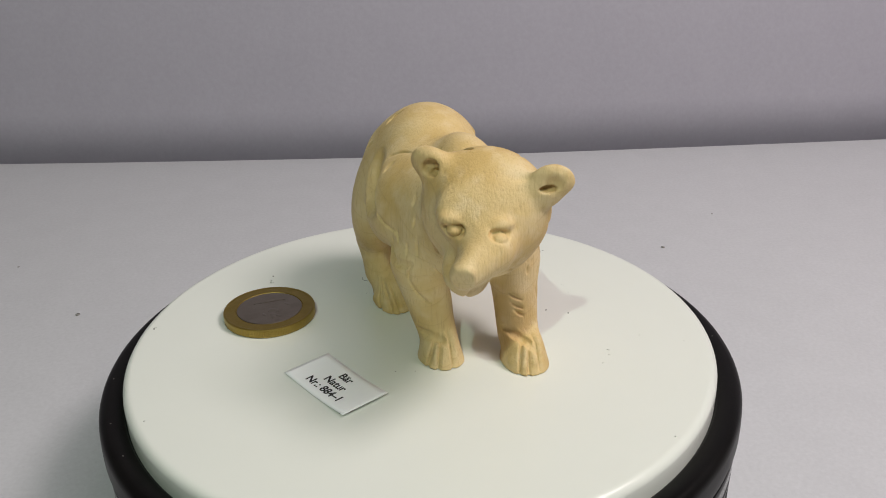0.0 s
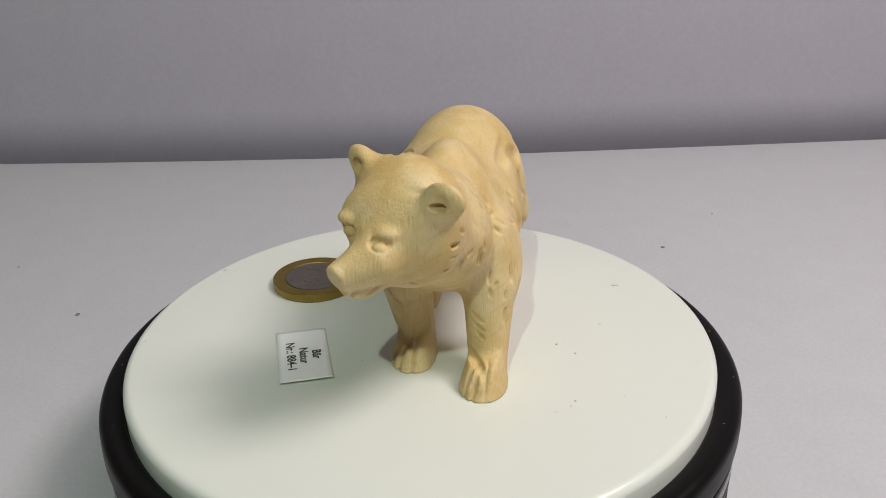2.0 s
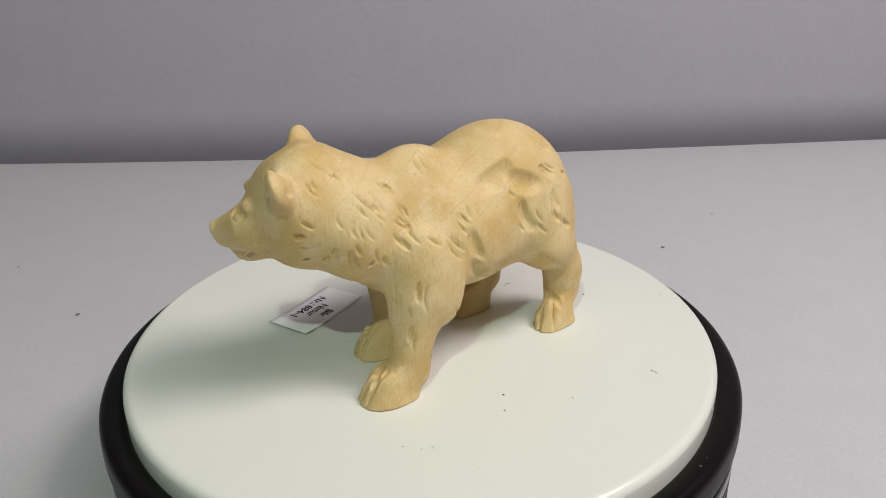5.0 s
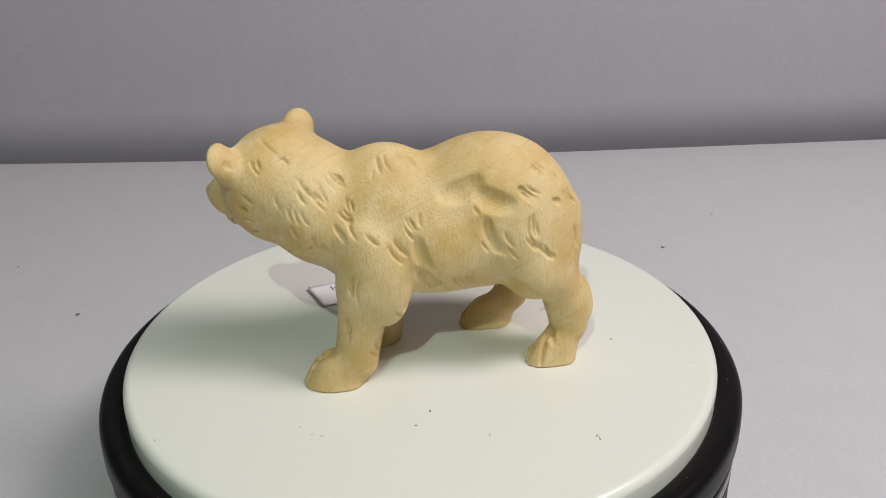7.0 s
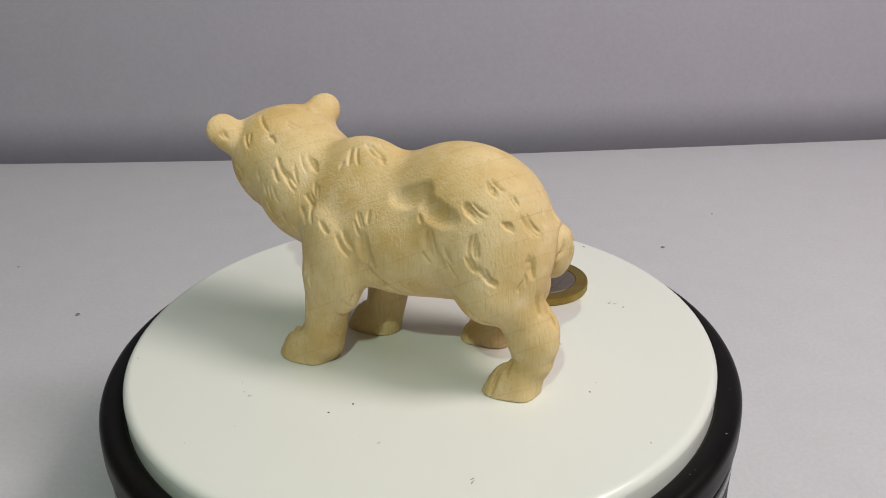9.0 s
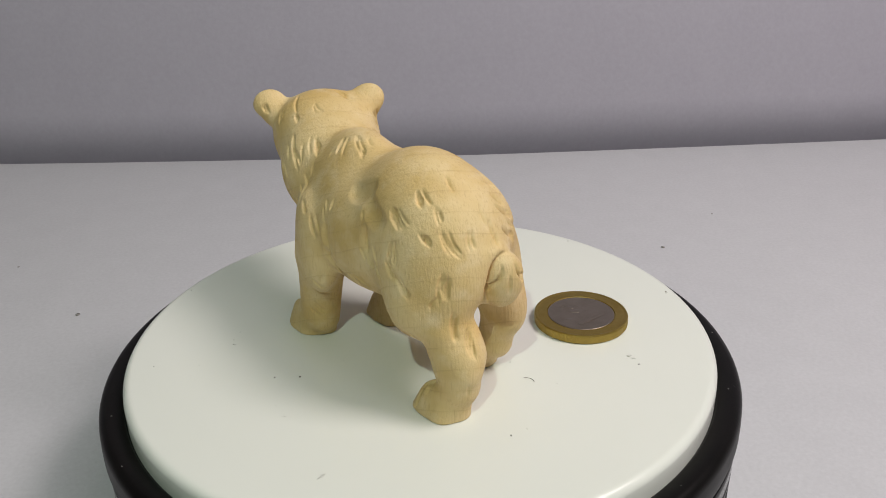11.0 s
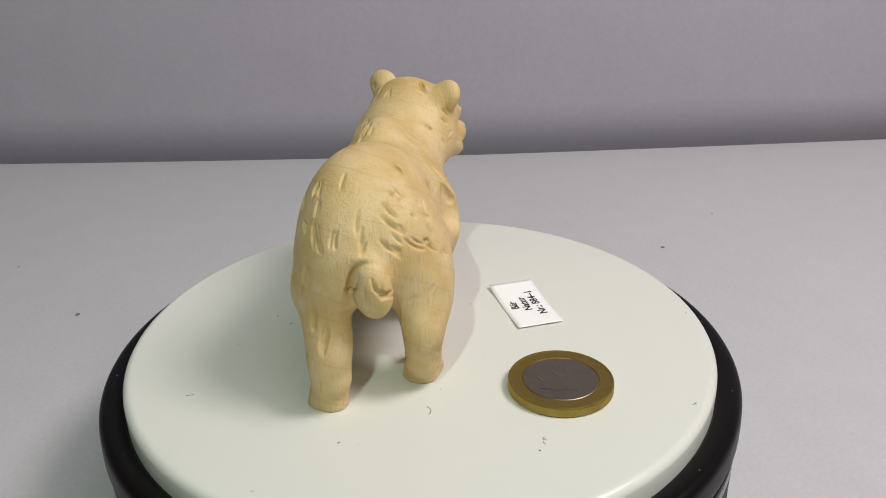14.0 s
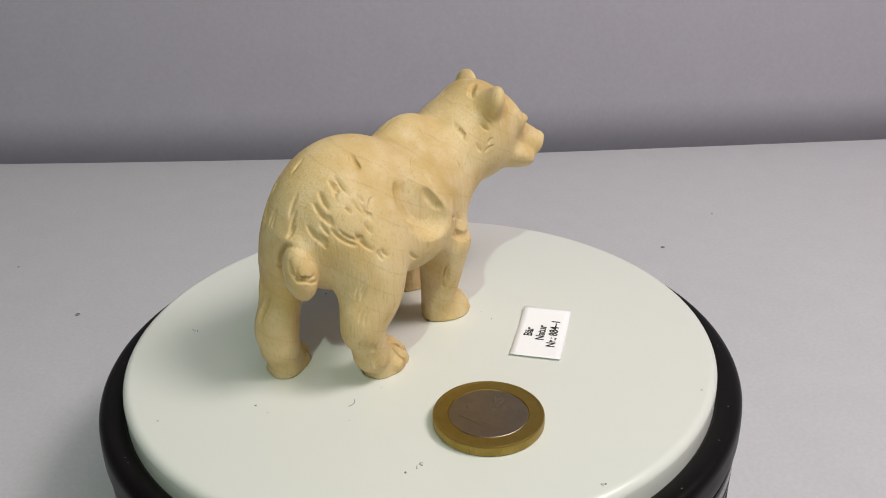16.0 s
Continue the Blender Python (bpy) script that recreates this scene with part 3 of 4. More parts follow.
# strokes on the back
nick((8.0, 27.2, 48.2), (0.03, 0.73, -0.68), 3.7, 0.5, 0.55)
nick((12.6, 26.0, 44.6), (-0.08, 0.65, -0.76), 3.9, 0.5, 0.55)
nick((6.2, 31.4, 45.2), (0.12, 0.36, -0.92), 2.2, 0.5, 0.55)
nick((9.9, 31.9, 40.7), (0.00, 0.46, -0.89), 2.8, 0.5, 0.55)
nick((5.3, 34.1, 41.6), (-0.03, 0.42, -0.91), 4.9, 0.5, 0.55)
nick((1.5, 34.6, 41.4), (0.36, 0.41, -0.84), 3.7, 0.5, 0.55)
nick((0.9, 34.7, 41.2), (0.24, 0.32, -0.92), 3.4, 0.5, 0.55)
nick((-3.7, 32.7, 42.1), (0.12, 0.50, -0.86), 4.9, 0.5, 0.55)
nick((-4.7, 33.7, 39.3), (0.27, 0.68, -0.68), 2.8, 0.5, 0.55)
nick((6.5, 36.5, 32.5), (0.36, 0.08, -0.93), 3.8, 0.5, 0.55)
nick((-8.5, 29.7, 40.1), (-0.56, 0.03, -0.83), 2.9, 0.5, 0.55)
nick((-8.8, 30.4, 38.0), (-0.31, 0.08, -0.95), 3.1, 0.5, 0.55)
nick((-7.4, 25.6, 45.6), (-0.68, 0.47, -0.56), 1.6, 0.5, 0.55)
nick((-9.4, 28.7, 41.4), (-0.46, 0.07, -0.88), 0.9, 0.5, 0.55)
nick((-10.2, 18.5, 43.4), (-0.38, 0.76, -0.53), 3.0, 0.5, 0.55)
nick((-6.7, 25.5, 46.8), (-0.68, 0.06, -0.73), 1.9, 0.5, 0.55)
nick((-4.5, 18.9, 49.8), (-0.75, 0.10, -0.66), 3.0, 0.5, 0.55)
# strokes on the hind leg
nick((6.0, 37.7, 25.9), (0.33, 0.03, -0.94), 5.9, 0.6, 0.65)
nick((5.3, 37.5, 24.9), (0.36, 0.09, -0.93), 5.2, 0.6, 0.65)
nick((3.1, 37.6, 21.5), (0.43, 0.40, -0.81), 5.3, 0.6, 0.65)
nick((2.6, 37.8, 20.8), (0.42, 0.45, -0.79), 5.1, 0.6, 0.65)
nick((2.3, 38.5, 19.6), (0.40, 0.47, -0.79), 4.2, 0.6, 0.65)
# small cuts on heel and leg
nick((4.0, 41.3, 10.9), (0.31, -0.38, -0.87), 3.3, 0.4, 0.38)
nick((2.1, 38.4, 3.6), (-0.26, -0.24, -0.94), 1.9, 0.4, 0.38)
nick((-12.0, 27.1, 25.9), (0.68, 0.22, -0.70), 2.1, 0.4, 0.38)
nick((24.8, -4.7, 11.4), (-0.36, -0.14, -0.92), 3.8, 0.4, 0.38)
# deep strokes on the rump
nick((-5.7, 24.2, 48.2), (-0.71, 0.11, -0.70), 5.0, 0.68, 0.75)
nick((-6.0, 28.2, 45.6), (-0.56, 0.16, -0.81), 4.0, 0.68, 0.75)
nick((-6.3, 29.8, 43.6), (-0.60, -0.04, -0.80), 6.0, 0.68, 0.75)
nick((-7.0, 32.0, 39.5), (-0.45, -0.19, -0.87), 4.3, 0.68, 0.75)
nick((-10.6, 28.6, 39.0), (-0.36, -0.41, -0.84), 6.0, 0.68, 0.75)
nick((-12.8, 24.5, 37.7), (-0.34, -0.31, -0.89), 5.1, 0.68, 0.75)
nick((5.3, -16.1, 48.4), (-0.56, 0.09, -0.82), 4.7, 0.68, 0.75)
nick((11.0, -26.3, 55.8), (-0.36, 0.85, -0.38), 5.7, 0.68, 0.75)
# strokes on the rump
nick((-5.5, 25.7, 47.7), (-0.71, 0.04, -0.70), 3.6, 0.5, 0.55)
nick((-11.5, 27.4, 38.9), (-0.33, -0.50, -0.80), 4.4, 0.5, 0.55)
nick((-9.8, 21.5, 44.7), (-0.46, -0.15, -0.87), 2.2, 0.5, 0.55)
nick((-10.7, 25.0, 42.8), (-0.47, -0.25, -0.85), 1.3, 0.5, 0.55)
nick((-10.3, 21.9, 43.3), (-0.52, -0.06, -0.86), 5.2, 0.5, 0.55)
nick((-10.3, 23.3, 44.0), (-0.46, -0.24, -0.86), 5.3, 0.5, 0.55)
nick((-12.7, 22.1, 39.5), (-0.36, -0.15, -0.92), 2.8, 0.5, 0.55)
nick((-15.0, 20.7, 33.5), (-0.23, -0.06, -0.97), 2.1, 0.5, 0.55)
nick((-15.1, 19.8, 33.7), (-0.26, -0.23, -0.94), 2.1, 0.5, 0.55)
nick((-2.4, 18.6, 51.2), (-0.78, 0.27, -0.57), 4.4, 0.5, 0.55)
nick((-3.5, 18.9, 50.5), (-0.79, 0.16, -0.60), 2.9, 0.5, 0.55)
nick((-12.9, 11.3, 29.9), (0.30, -0.36, -0.88), 4.1, 0.5, 0.55)
nick((-0.9, 0.6, 46.2), (-0.50, 0.86, -0.02), 7.5, 0.5, 0.55)
# strokes on the right shoulder and arm
nick((-9.0, -3.3, 33.3), (0.44, -0.50, -0.74), 7.7, 0.55, 0.6)
nick((-5.3, -7.5, 31.3), (0.09, -0.38, -0.92), 3.6, 0.55, 0.6)
nick((-5.8, -6.6, 28.6), (-0.01, -0.27, -0.96), 4.1, 0.55, 0.6)
nick((-4.6, -4.8, 18.4), (0.46, 0.18, -0.87), 4.0, 0.55, 0.6)
nick((-4.6, -5.6, 17.4), (0.41, 0.17, -0.90), 4.8, 0.55, 0.6)
nick((-3.0, -5.0, 13.9), (0.40, 0.13, -0.91), 2.9, 0.55, 0.6)
nick((-4.7, 1.4, 44.1), (-0.75, 0.20, -0.63), 3.7, 0.55, 0.6)
# strokes on neck and cheek
nick((6.1, -15.8, 48.8), (-0.67, 0.18, -0.72), 3.4, 0.5, 0.55)
nick((1.8, -19.2, 44.0), (-0.21, -0.24, -0.95), 2.5, 0.5, 0.55)
nick((10.1, -23.8, 54.6), (-0.42, 0.84, -0.33), 2.5, 0.5, 0.55)
nick((2.8, -22.2, 50.2), (-0.39, -0.33, -0.86), 2.7, 0.5, 0.55)
nick((1.9, -22.7, 51.0), (-0.02, -0.51, -0.86), 2.7, 0.5, 0.55)
nick((2.6, -21.2, 48.3), (-0.39, -0.39, -0.84), 2.5, 0.5, 0.55)
nick((1.1, -23.5, 44.6), (0.10, 0.86, -0.51), 1.5, 0.5, 0.55)
nick((0.9, -23.7, 42.8), (0.15, 0.95, -0.26), 2.3, 0.5, 0.55)
nick((5.7, -5.9, 49.3), (-0.77, -0.00, -0.64), 4.1, 0.5, 0.55)
# strokes on the right hind leg
nick((-14.4, 24.6, 27.4), (0.35, 0.51, -0.78), 4.1, 0.4, 0.38)
nick((-15.1, 24.1, 27.8), (0.33, 0.51, -0.79), 3.5, 0.4, 0.38)
nick((-15.4, 24.0, 26.3), (0.35, 0.57, -0.74), 3.4, 0.4, 0.38)
nick((-15.5, 25.3, 21.4), (0.16, 0.59, -0.80), 2.9, 0.4, 0.38)
nick((-15.9, 24.6, 21.1), (0.08, 0.54, -0.84), 3.1, 0.4, 0.38)
nick((-15.2, 26.0, 14.7), (0.31, 0.45, -0.84), 1.9, 0.4, 0.38)
nick((-15.6, 25.2, 14.3), (0.40, 0.20, -0.89), 2.9, 0.4, 0.38)
nick((-15.3, 24.0, 13.4), (0.45, 0.09, -0.89), 3.2, 0.4, 0.38)
nick((-15.3, 23.0, 12.5), (0.35, 0.26, -0.90), 2.4, 0.4, 0.38)
nick((-14.2, 21.8, 6.9), (0.14, 0.69, -0.71), 1.6, 0.4, 0.38)
nick((-14.3, 21.4, 6.1), (0.20, 0.57, -0.79), 1.6, 0.4, 0.38)
# strokes on cheek and throat
nick((24.9, -32.4, 41.2), (0.11, 0.98, -0.17), 2.1, 0.5, 0.55)
nick((24.7, -31.6, 38.8), (-0.01, 0.90, -0.43), 1.9, 0.5, 0.55)
nick((22.8, -31.1, 35.3), (0.16, 0.98, -0.14), 1.7, 0.5, 0.55)
nick((25.7, -24.7, 37.8), (-0.41, -0.58, -0.71), 1.6, 0.5, 0.55)
nick((24.3, -26.7, 35.8), (-0.57, -0.35, -0.74), 1.5, 0.5, 0.55)
nick((24.8, -26.1, 36.4), (-0.54, -0.18, -0.82), 3.0, 0.5, 0.55)
nick((24.2, -23.3, 32.4), (-0.63, 0.05, -0.77), 2.4, 0.5, 0.55)
nick((24.9, -15.0, 34.0), (-0.30, 0.06, -0.95), 2.6, 0.5, 0.55)
nick((25.3, -18.1, 32.6), (-0.05, 0.85, 0.53), 1.5, 0.5, 0.55)
nick((17.6, -35.4, 34.0), (0.11, 0.78, -0.62), 2.2, 0.5, 0.55)
# deep strokes under the cheek
nick((26.4, -22.0, 37.2), (-0.41, -0.14, -0.90), 4.3, 0.68, 0.75)
nick((26.3, -21.2, 35.7), (-0.37, 0.16, -0.92), 3.9, 0.68, 0.75)
nick((27.2, -8.4, 28.1), (0.01, -0.35, -0.94), 4.3, 0.68, 0.75)
nick((26.9, -10.2, 17.9), (-0.21, -0.36, -0.91), 3.6, 0.68, 0.75)
# strokes on chest and arm
nick((22.0, -15.6, 46.7), (0.42, 0.20, -0.88), 4.4, 0.5, 0.55)
nick((24.7, -19.6, 45.7), (0.31, 0.34, -0.89), 3.3, 0.5, 0.55)
nick((23.2, -9.6, 38.6), (0.50, -0.20, -0.84), 4.7, 0.5, 0.55)
nick((24.5, -10.9, 36.9), (0.44, 0.26, -0.86), 2.7, 0.5, 0.55)
nick((26.7, -20.8, 38.3), (-0.11, 0.11, -0.99), 2.7, 0.5, 0.55)
nick((27.5, -6.7, 27.6), (-0.01, -0.43, -0.90), 6.3, 0.5, 0.55)
nick((24.4, -12.5, 27.2), (-0.31, -0.27, -0.91), 3.0, 0.5, 0.55)
nick((25.6, -12.0, 24.8), (-0.49, -0.44, -0.75), 1.8, 0.5, 0.55)
nick((27.1, -9.5, 16.3), (-0.15, -0.38, -0.91), 4.2, 0.5, 0.55)
nick((27.0, -10.5, 22.2), (-0.23, -0.25, -0.94), 2.1, 0.5, 0.55)
nick((20.4, 7.9, 24.9), (-0.20, -0.19, -0.96), 2.2, 0.5, 0.55)
# strokes on the fore legs
nick((20.3, -13.3, 16.8), (0.72, 0.01, -0.70), 3.3, 0.62, 0.7)
nick((20.5, -13.4, 14.6), (0.74, -0.04, -0.67), 3.3, 0.62, 0.7)
nick((21.4, -13.7, 12.8), (0.60, -0.04, -0.80), 2.6, 0.62, 0.7)
nick((24.5, -13.0, 23.5), (-0.30, -0.12, -0.95), 2.1, 0.62, 0.7)
# strokes on chest and right flank
nick((3.0, -20.9, 33.5), (0.27, 0.25, -0.93), 2.9, 0.5, 0.55)
nick((3.3, -16.5, 25.4), (0.46, 0.38, -0.80), 4.0, 0.5, 0.55)
nick((-1.9, -13.5, 20.6), (0.20, 0.14, -0.97), 7.3, 0.5, 0.55)
nick((-2.0, -13.8, 25.0), (-0.12, 0.13, -0.98), 4.6, 0.5, 0.55)
nick((-0.9, -12.9, 38.7), (0.44, -0.07, 0.90), 3.0, 0.5, 0.55)
nick((-0.4, -14.7, 36.9), (-0.34, 0.35, -0.87), 2.7, 0.5, 0.55)
nick((-0.2, -15.5, 32.5), (-0.22, 0.32, -0.92), 5.2, 0.5, 0.55)
nick((-2.5, -12.3, 29.8), (-0.26, -0.00, -0.97), 2.8, 0.5, 0.55)

# the flat soles
FIELD[:] = np.maximum(FIELD, -AX[2][None, None, :])


def skin_mesh(name):
    """Surface nets over the distance field."""
    inside = FIELD < 0
    shape = np.array(FIELD.shape) - 1
    corner = [np.array(c) for c in np.ndindex(2, 2, 2)]

    def at(a, c):
        return a[c[0]:c[0] + shape[0], c[1]:c[1] + shape[1], c[2]:c[2] + shape[2]]
    count = sum(at(inside, c).astype(np.int8) for c in corner)
    cells = np.argwhere((count > 0) & (count < 8))
    index = np.full(shape, -1, np.int64)
    index[tuple(cells.T)] = np.arange(len(cells))
    acc, num = np.zeros((len(cells), 3)), np.zeros(len(cells))
    vals = {tuple(c): FIELD[tuple((cells + c).T)] for c in corner}
    for c in corner:
        for k in range(3):
            if c[k]:
                continue
            e = c.copy()
            e[k] = 1
            a, b = vals[tuple(c)], vals[tuple(e)]
            hit = (a < 0) != (b < 0)
            f = np.where(hit, a / np.where(hit, a - b, 1), 0)
            pt = np.tile(c.astype(float), (len(cells), 1))
            pt[:, k] = f
            acc += pt * hit[:, None]
            num += hit
    verts = (cells + acc / num[:, None]) * STEP + LO
    quads = []
    for k in range(3):
        u, v = (k + 1) % 3, (k + 2) % 3
        a = np.take(inside, range(FIELD.shape[k] - 1), k)
        b = np.take(inside, range(1, FIELD.shape[k]), k)
        e = np.argwhere(a != b)
        e = e[(e[:, u] > 0) & (e[:, v] > 0) & (e[:, u] < shape[u]) & (e[:, v] < shape[v])]
        flip = a[tuple(e.T)]
        du, dv = np.eye(3, dtype=int)[u], np.eye(3, dtype=int)[v]
        q = np.stack([index[tuple((e - du - dv).T)], index[tuple((e - dv).T)], index[tuple(e.T)], index[tuple((e - du).T)]], 1)
        q[~flip] = q[~flip][:, ::-1]
        quads.append(q)
    quads = np.concatenate(quads)
    me = bpy.data.meshes.new(name)
    me.vertices.add(len(verts))
    me.vertices.foreach_set("co", ((verts - BEAR_AT) / 1000).ravel())
    me.loops.add(quads.size)
    me.loops.foreach_set("vertex_index", quads.ravel())
    me.polygons.add(len(quads))
    me.polygons.foreach_set("loop_start", np.arange(0, quads.size, 4))
    me.polygons.foreach_set("use_smooth", [True] * len(quads))
    me.update(calc_edges=True)
    me.validate()
    return me


BEAR_AT = np.array([7.0, 6.0, 0.0])
bear = new("bear_figurine", skin_mesh("bear_figurine"))
bear.data.materials.append(WOOD)
tagged(bear, "pale hand-carved natural wood bear figurine standing on the platter", "figurine")


# ---- coin ----
coin = tagged(new("coin"), "worn two-coloured coin, brass ring round nickel centre, lying flat", "coin")
R, H = 0.011625, 0.00233


def milled(k, r, z):
    if r < R - 0.0001 or not 0.0003 < z < H - 0.0003:
        return 0.0
    return -0.00007 if (k // 60) % 2 == 0 and k % 2 else 0.0


ring_prof = [(0.00835, 0.0002), (R - 0.0012, 0.0002), (R - 0.001, 0.0), (R - 0.0002, 0.0), (R, 0.0003), (R, 0.0004), (R, H - 0.0004), (R, H - 0.0003), (R - 0.0001, H - 0.00005), (R - 0.0003, H), (R - 0.0006, H - 0.00002), (R - 0.0008, H - 0.00008), (0.00850, H - 0.00009), (0.00838, H - 0.0003)]
bm = lathe([(0, 0.0002)] + ring_prof + [(0, H - 0.0003)], 360, milled)
part("outer_ring", bm, GOLD, coin, "brass-coloured ring with partly milled edge", smooth=False)
centre = part("centre", lathe([(0, H - 0.0005), (0.0082, H - 0.0005), (0.00825, H - 0.00018), (0.0081, H - 0.00010), (0, H - 0.00010)], 96), NICKEL, coin, "greyish nickel centre", smooth=False)


def lettering(text, size, parent, place, mat, depth, bold=0.0, name="lettering", align="CENTER"):
    cu = bpy.data.curves.new(name, "FONT")
    cu.body, cu.size, cu.extrude, cu.offset, cu.resolution_u = text, size, depth, bold, 3
    cu.align_x, cu.align_y = align, "CENTER"
    tmp = bpy.data.objects.new(name, cu)
    scene.collection.objects.link(tmp)
    me = bpy.data.meshes.new_from_object(tmp.evaluated_get(bpy.context.evaluated_depsgraph_get()))
    bpy.data.objects.remove(tmp)
    ob = new(name, me)
    me.materials.clear()
    me.materials.append(mat)
    ob.parent = parent
    ob.matrix_local = place
    return ob


lettering("1", 0.0118, centre, pose(-0.0011, 0.0036, H - 0.00011, 0, 0, -73.5), NICKEL, 0.00009, name="numeral")
bm = bmesh.new()
rnd = random.Random(4)
for i in range(9):
    a, r = rnd.uniform(-2.0, 0.6), rnd.uniform(0.001, 0.0055)
    made = bmesh.ops.create_uvsphere(bm, u_segments=10, v_segments=6, radius=1)["verts"]
    m = pose(r * math.cos(a), r * math.sin(a), H - 0.00012, 0, 0, rnd.uniform(0, 180)) @ Matrix.Diagonal((rnd.uniform(0.0005, 0.0013), rnd.uniform(0.0004, 0.0008), 0.00009, 1))
    bmesh.ops.transform(bm, matrix=m, verts=made)
part("map_relief", bm, NICKEL, centre)

# ---- paper label ----
paper = tagged(new("paper_label"), "small curled white paper label with three printed lines", "label")


def label_height(x):
    return 0.00010 + (0.0007 if x > 0 else 0.0003) * abs(x / 0.0115) ** 1.8


def label_sheet():
    bm = bmesh.new()
    nx, ny, th = 24, 8, 0.0001
    top, low = [], []
    for rows, dz in ((top, th), (low, 0.0)):
        for j in range(ny + 1):
            rows.append([bm.verts.new((-0.0115 + 0.023 * i / nx, -0.006 + 0.012 * j / ny, label_height(-0.0115 + 0.023 * i / nx) + dz)) for i in range(nx + 1)])
    for rows in (top, low):
        for j in range(ny):
            for i in range(nx):
                bm.faces.new((rows[j][i], rows[j][i + 1], rows[j + 1][i + 1], rows[j + 1][i]))
    for j in range(ny):
        for i in (0, nx):
            bm.faces.new((top[j][i], top[j + 1][i], low[j + 1][i], low[j][i]))
    for i in range(nx):
        for j in (0, ny):
            bm.faces.new((top[j][i], top[j][i + 1], low[j][i + 1], low[j][i]))
    return bm


part("sheet", label_sheet(), PAPER, paper, "white paper")
for text, y in (("Bär", 0.0030), ("Natur", 0.0), ("Nr.: 884–1", -0.0030)):
    ob = lettering(text, 0.0029, paper, pose(0, y, 0), INK, 0.0, 0.00008)
    for v in ob.data.vertices:
        v.co.z += label_height(v.co.x) + 0.00014


# ---- dust ----
def speck(x, y, z, size, mat, parent, long=1.0, turn=0.0, name="dust_speck"):
    bm = bmesh.new()
    bmesh.ops.create_icosphere(bm, subdivisions=1, radius=1)
    rnd = random.Random(int(x * 1e6) + int(y * 1e5))
    for v in bm.verts:
        s = rnd.uniform(0.7, 1.25)
        v.co = (v.co.x * size * long * s, v.co.y * size * s, v.co.z * size * 0.4 * s)
    ob = part(name, bm, mat, parent)
    ob.matrix_local = pose(x, y, z + size * 0.2, 0, 0, turn)
    return ob


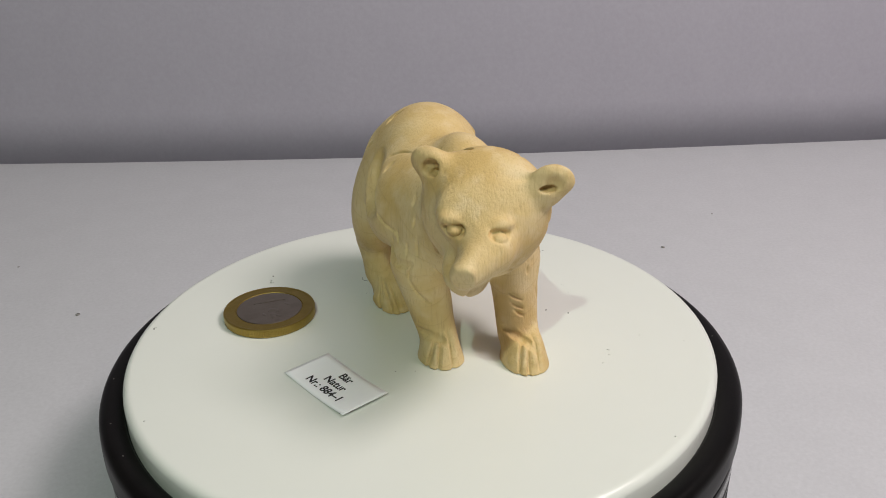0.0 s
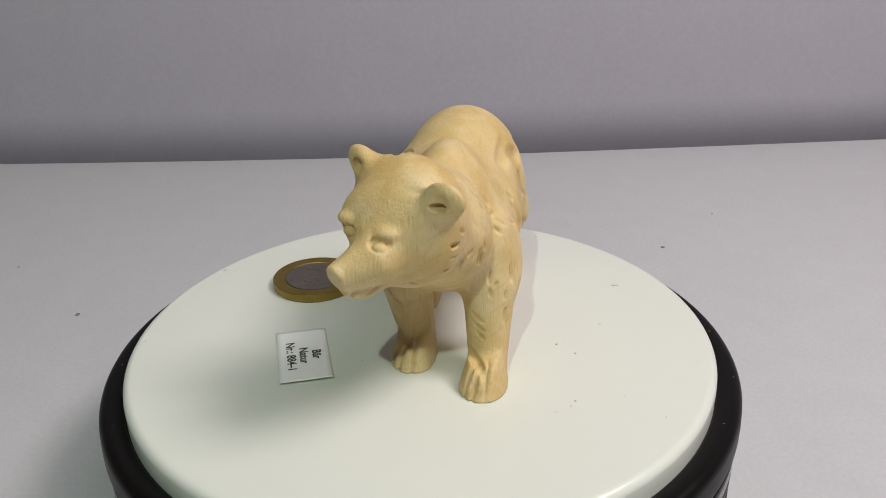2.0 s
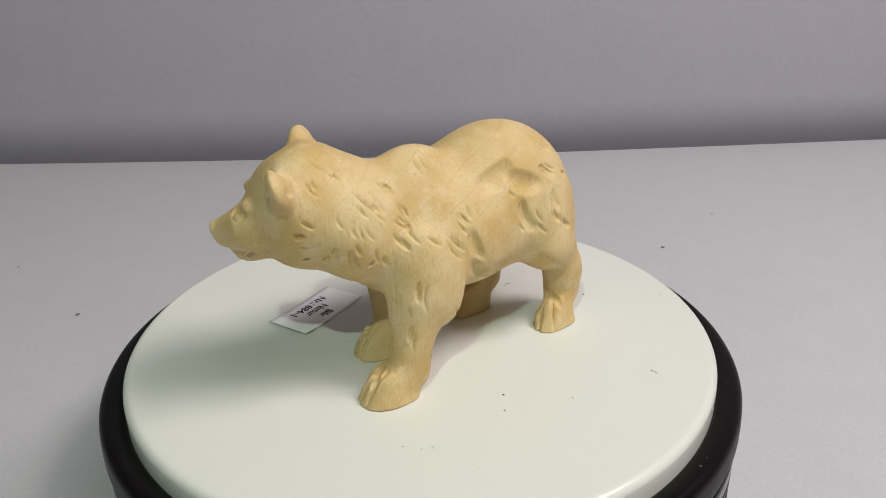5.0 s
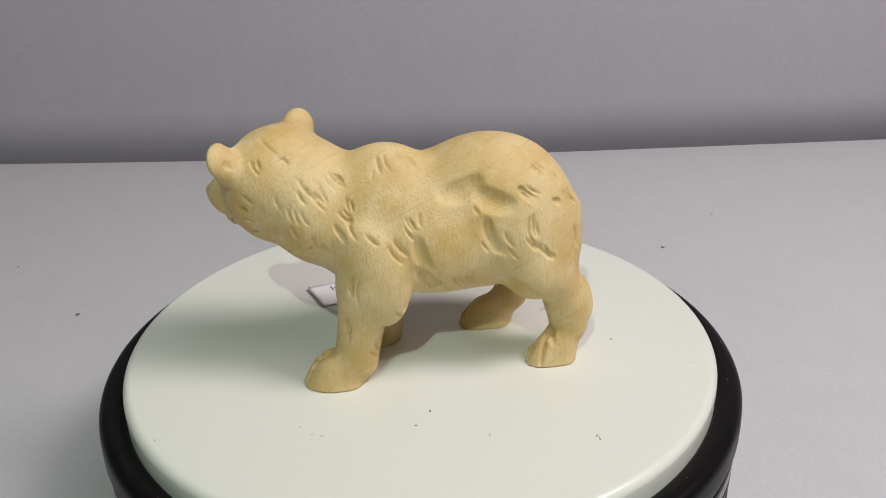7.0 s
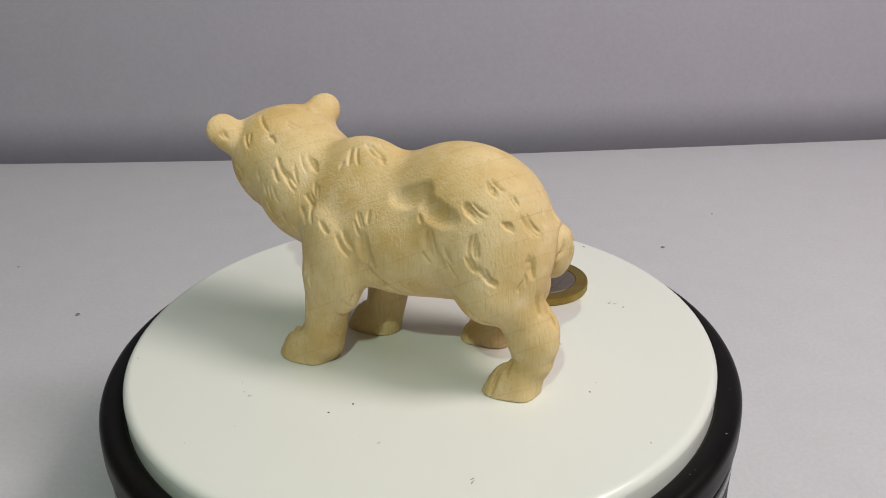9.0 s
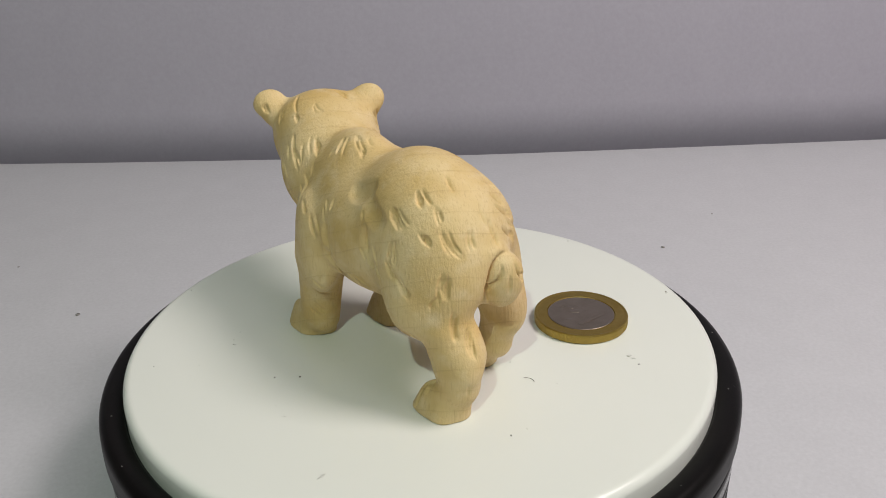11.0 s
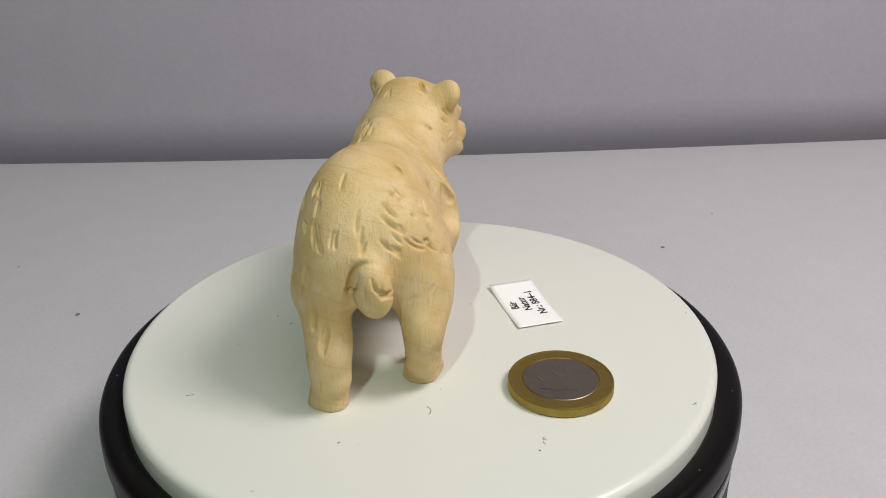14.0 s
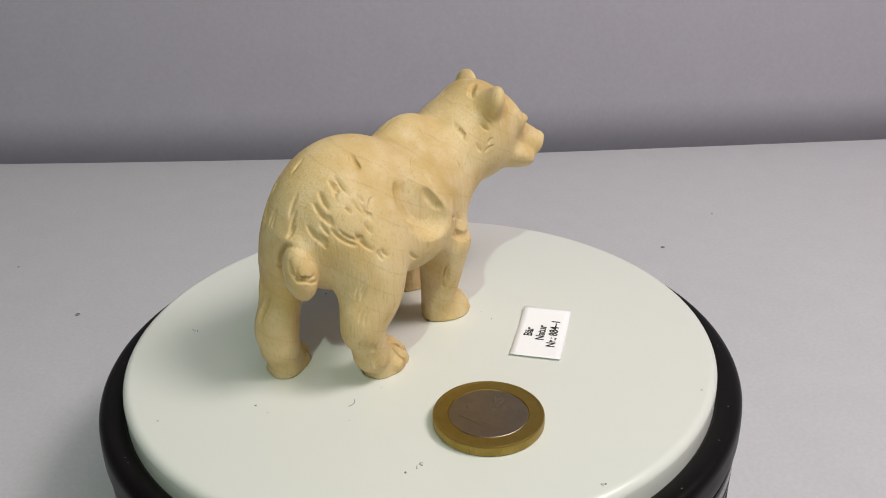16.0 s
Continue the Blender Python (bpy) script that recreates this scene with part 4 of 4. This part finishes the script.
DUST_AT = (
    (0.0378, 0.0064, 0.00025, 1, DUST),
    (0.0324, 0.0084, 0.00028, 1, DUST),
    (0.0442, -0.0119, 0.00012, 3, DUST_MID),
    (0.0397, 0.0174, 0.00015, 1, DUST_PALE),
    (0.0387, 0.0220, 0.00016, 1, DUST_MID),
    (0.0278, 0.0182, 0.00014, 1, DUST_PALE),
    (0.0213, 0.0055, 0.00015, 1, DUST_PALE),
    (0.0190, 0.0020, 0.00012, 1, DUST_PALE),
    (0.0357, 0.0435, 0.00014, 4, DUST_MID),
    (0.0366, 0.0441, 0.00012, 5, DUST_MID),
    (-0.0028, 0.0463, 0.00020, 1.6, DUST_MID),
    (-0.0068, 0.0455, 0.00012, 3, DUST_PALE),
    (0.0051, 0.0650, 0.00015, 2, DUST_PALE),
    (-0.0202, 0.0333, 0.00012, 2, DUST_PALE),
    (-0.0412, 0.0336, 0.00025, 1.5, DUST_MID),
    (-0.0411, 0.0297, 0.00042, 1.6, DUST_PALE),
    (-0.0144, 0.0213, 0.00020, 1.2, DUST_PALE),
    (-0.0671, 0.0067, 0.00030, 1.6, DUST_PALE),
    (-0.0592, -0.0330, 0.00025, 1.2, DUST_PALE),
    (-0.0673, 0.0061, 0.00025, 1, DUST_MID),
    (0.0439, -0.0141, 0.00020, 1.5, DUST_PALE),
    (0.0631, -0.0092, 0.00020, 1, DUST_PALE),
    (0.0506, -0.0454, 0.00022, 1.5, DUST_PALE),
    (-0.0414, 0.0310, 0.00020, 3, DUST_PALE),
    (-0.0062, -0.0176, 0.00012, 3, DUST_MID),
    (-0.0017, -0.0179, 0.00010, 2, DUST_MID),
    (0.0361, 0.0440, 0.00015, 4, DUST_PALE),
    (0.0418, -0.0173, 0.00014, 3, DUST_PALE),
    (0.0441, -0.0118, 0.00025, 2, DUST_PALE),
    (0.0392, 0.0219, 0.00015, 1.2, DUST_PALE),
    (0.0532, -0.0056, 0.00015, 1.2, DUST_PALE),
    (0.0051, 0.0651, 0.00020, 1.5, DUST_PALE),
)
for x, y, s, long, mat in DUST_AT:
    speck(x, y, TOP - 0.0001, s, mat, platter, long, 40 * x * 1000)

rnd = random.Random(11)
for i in range(16):
    a, r = rnd.uniform(0, 6.28), rnd.uniform(0.0733, 0.0748)
    speck(r * math.cos(a), r * math.sin(a), TOP - 0.0048, rnd.uniform(0.00008, 0.00016), DUST_MID, platter, rnd.uniform(1, 2.5), rnd.uniform(0, 180))


def hair(points, parent, z):
    """A fine curled fibre."""
    cu = bpy.data.curves.new("fibre", "CURVE")
    cu.dimensions, cu.bevel_depth, cu.bevel_resolution = "3D", 0.000045, 1
    sp = cu.splines.new("BEZIER")
    sp.bezier_points.add(len(points) - 1)
    for bp, (x, y) in zip(sp.bezier_points, points):
        bp.co = (x, y, z + 0.00007)
        bp.handle_left_type = bp.handle_right_type = "AUTO"
    cu.materials.append(DUST)
    ob = new("fibre", cu)
    ob.parent = parent
    return ob


hair([(-0.01580, 0.03080), (-0.01590, 0.03010), (-0.01540, 0.02900), (-0.01430, 0.02840)], platter, TOP - 0.0001)
for x, y, s in ((-0.1223, 0.0882, 0.0009), (0.0992, 0.1275, 0.0008), (-0.16, 0.13, 0.0005), (0.13, 0.16, 0.0005)):
    tagged(speck(x, y, 0.0, s, DUST_MID, None, name="dust_speck"), "tiny dark speck of dust lying on the grey tabletop", "dust", "specks on the table")



# ---- what turns ----
def spin(thing, x, y, z, rz):
    rows = []
    for i in range(33):
        t = i * 0.5
        rows.append((t, pose(0, 0, 0, 0, 0, turn_at(t)) @ pose(x, y, z, 0, 0, rz)))
    walk(thing, rows)


def motions():
    spin(platter, 0, 0, 0, 0)
    spin(bear, 0.007, 0.006, TOP, 0)
    spin(coin, -0.0388, 0.0108, TOP, 0)
    spin(paper, -0.01965, -0.0222, TOP, -51)


motions()
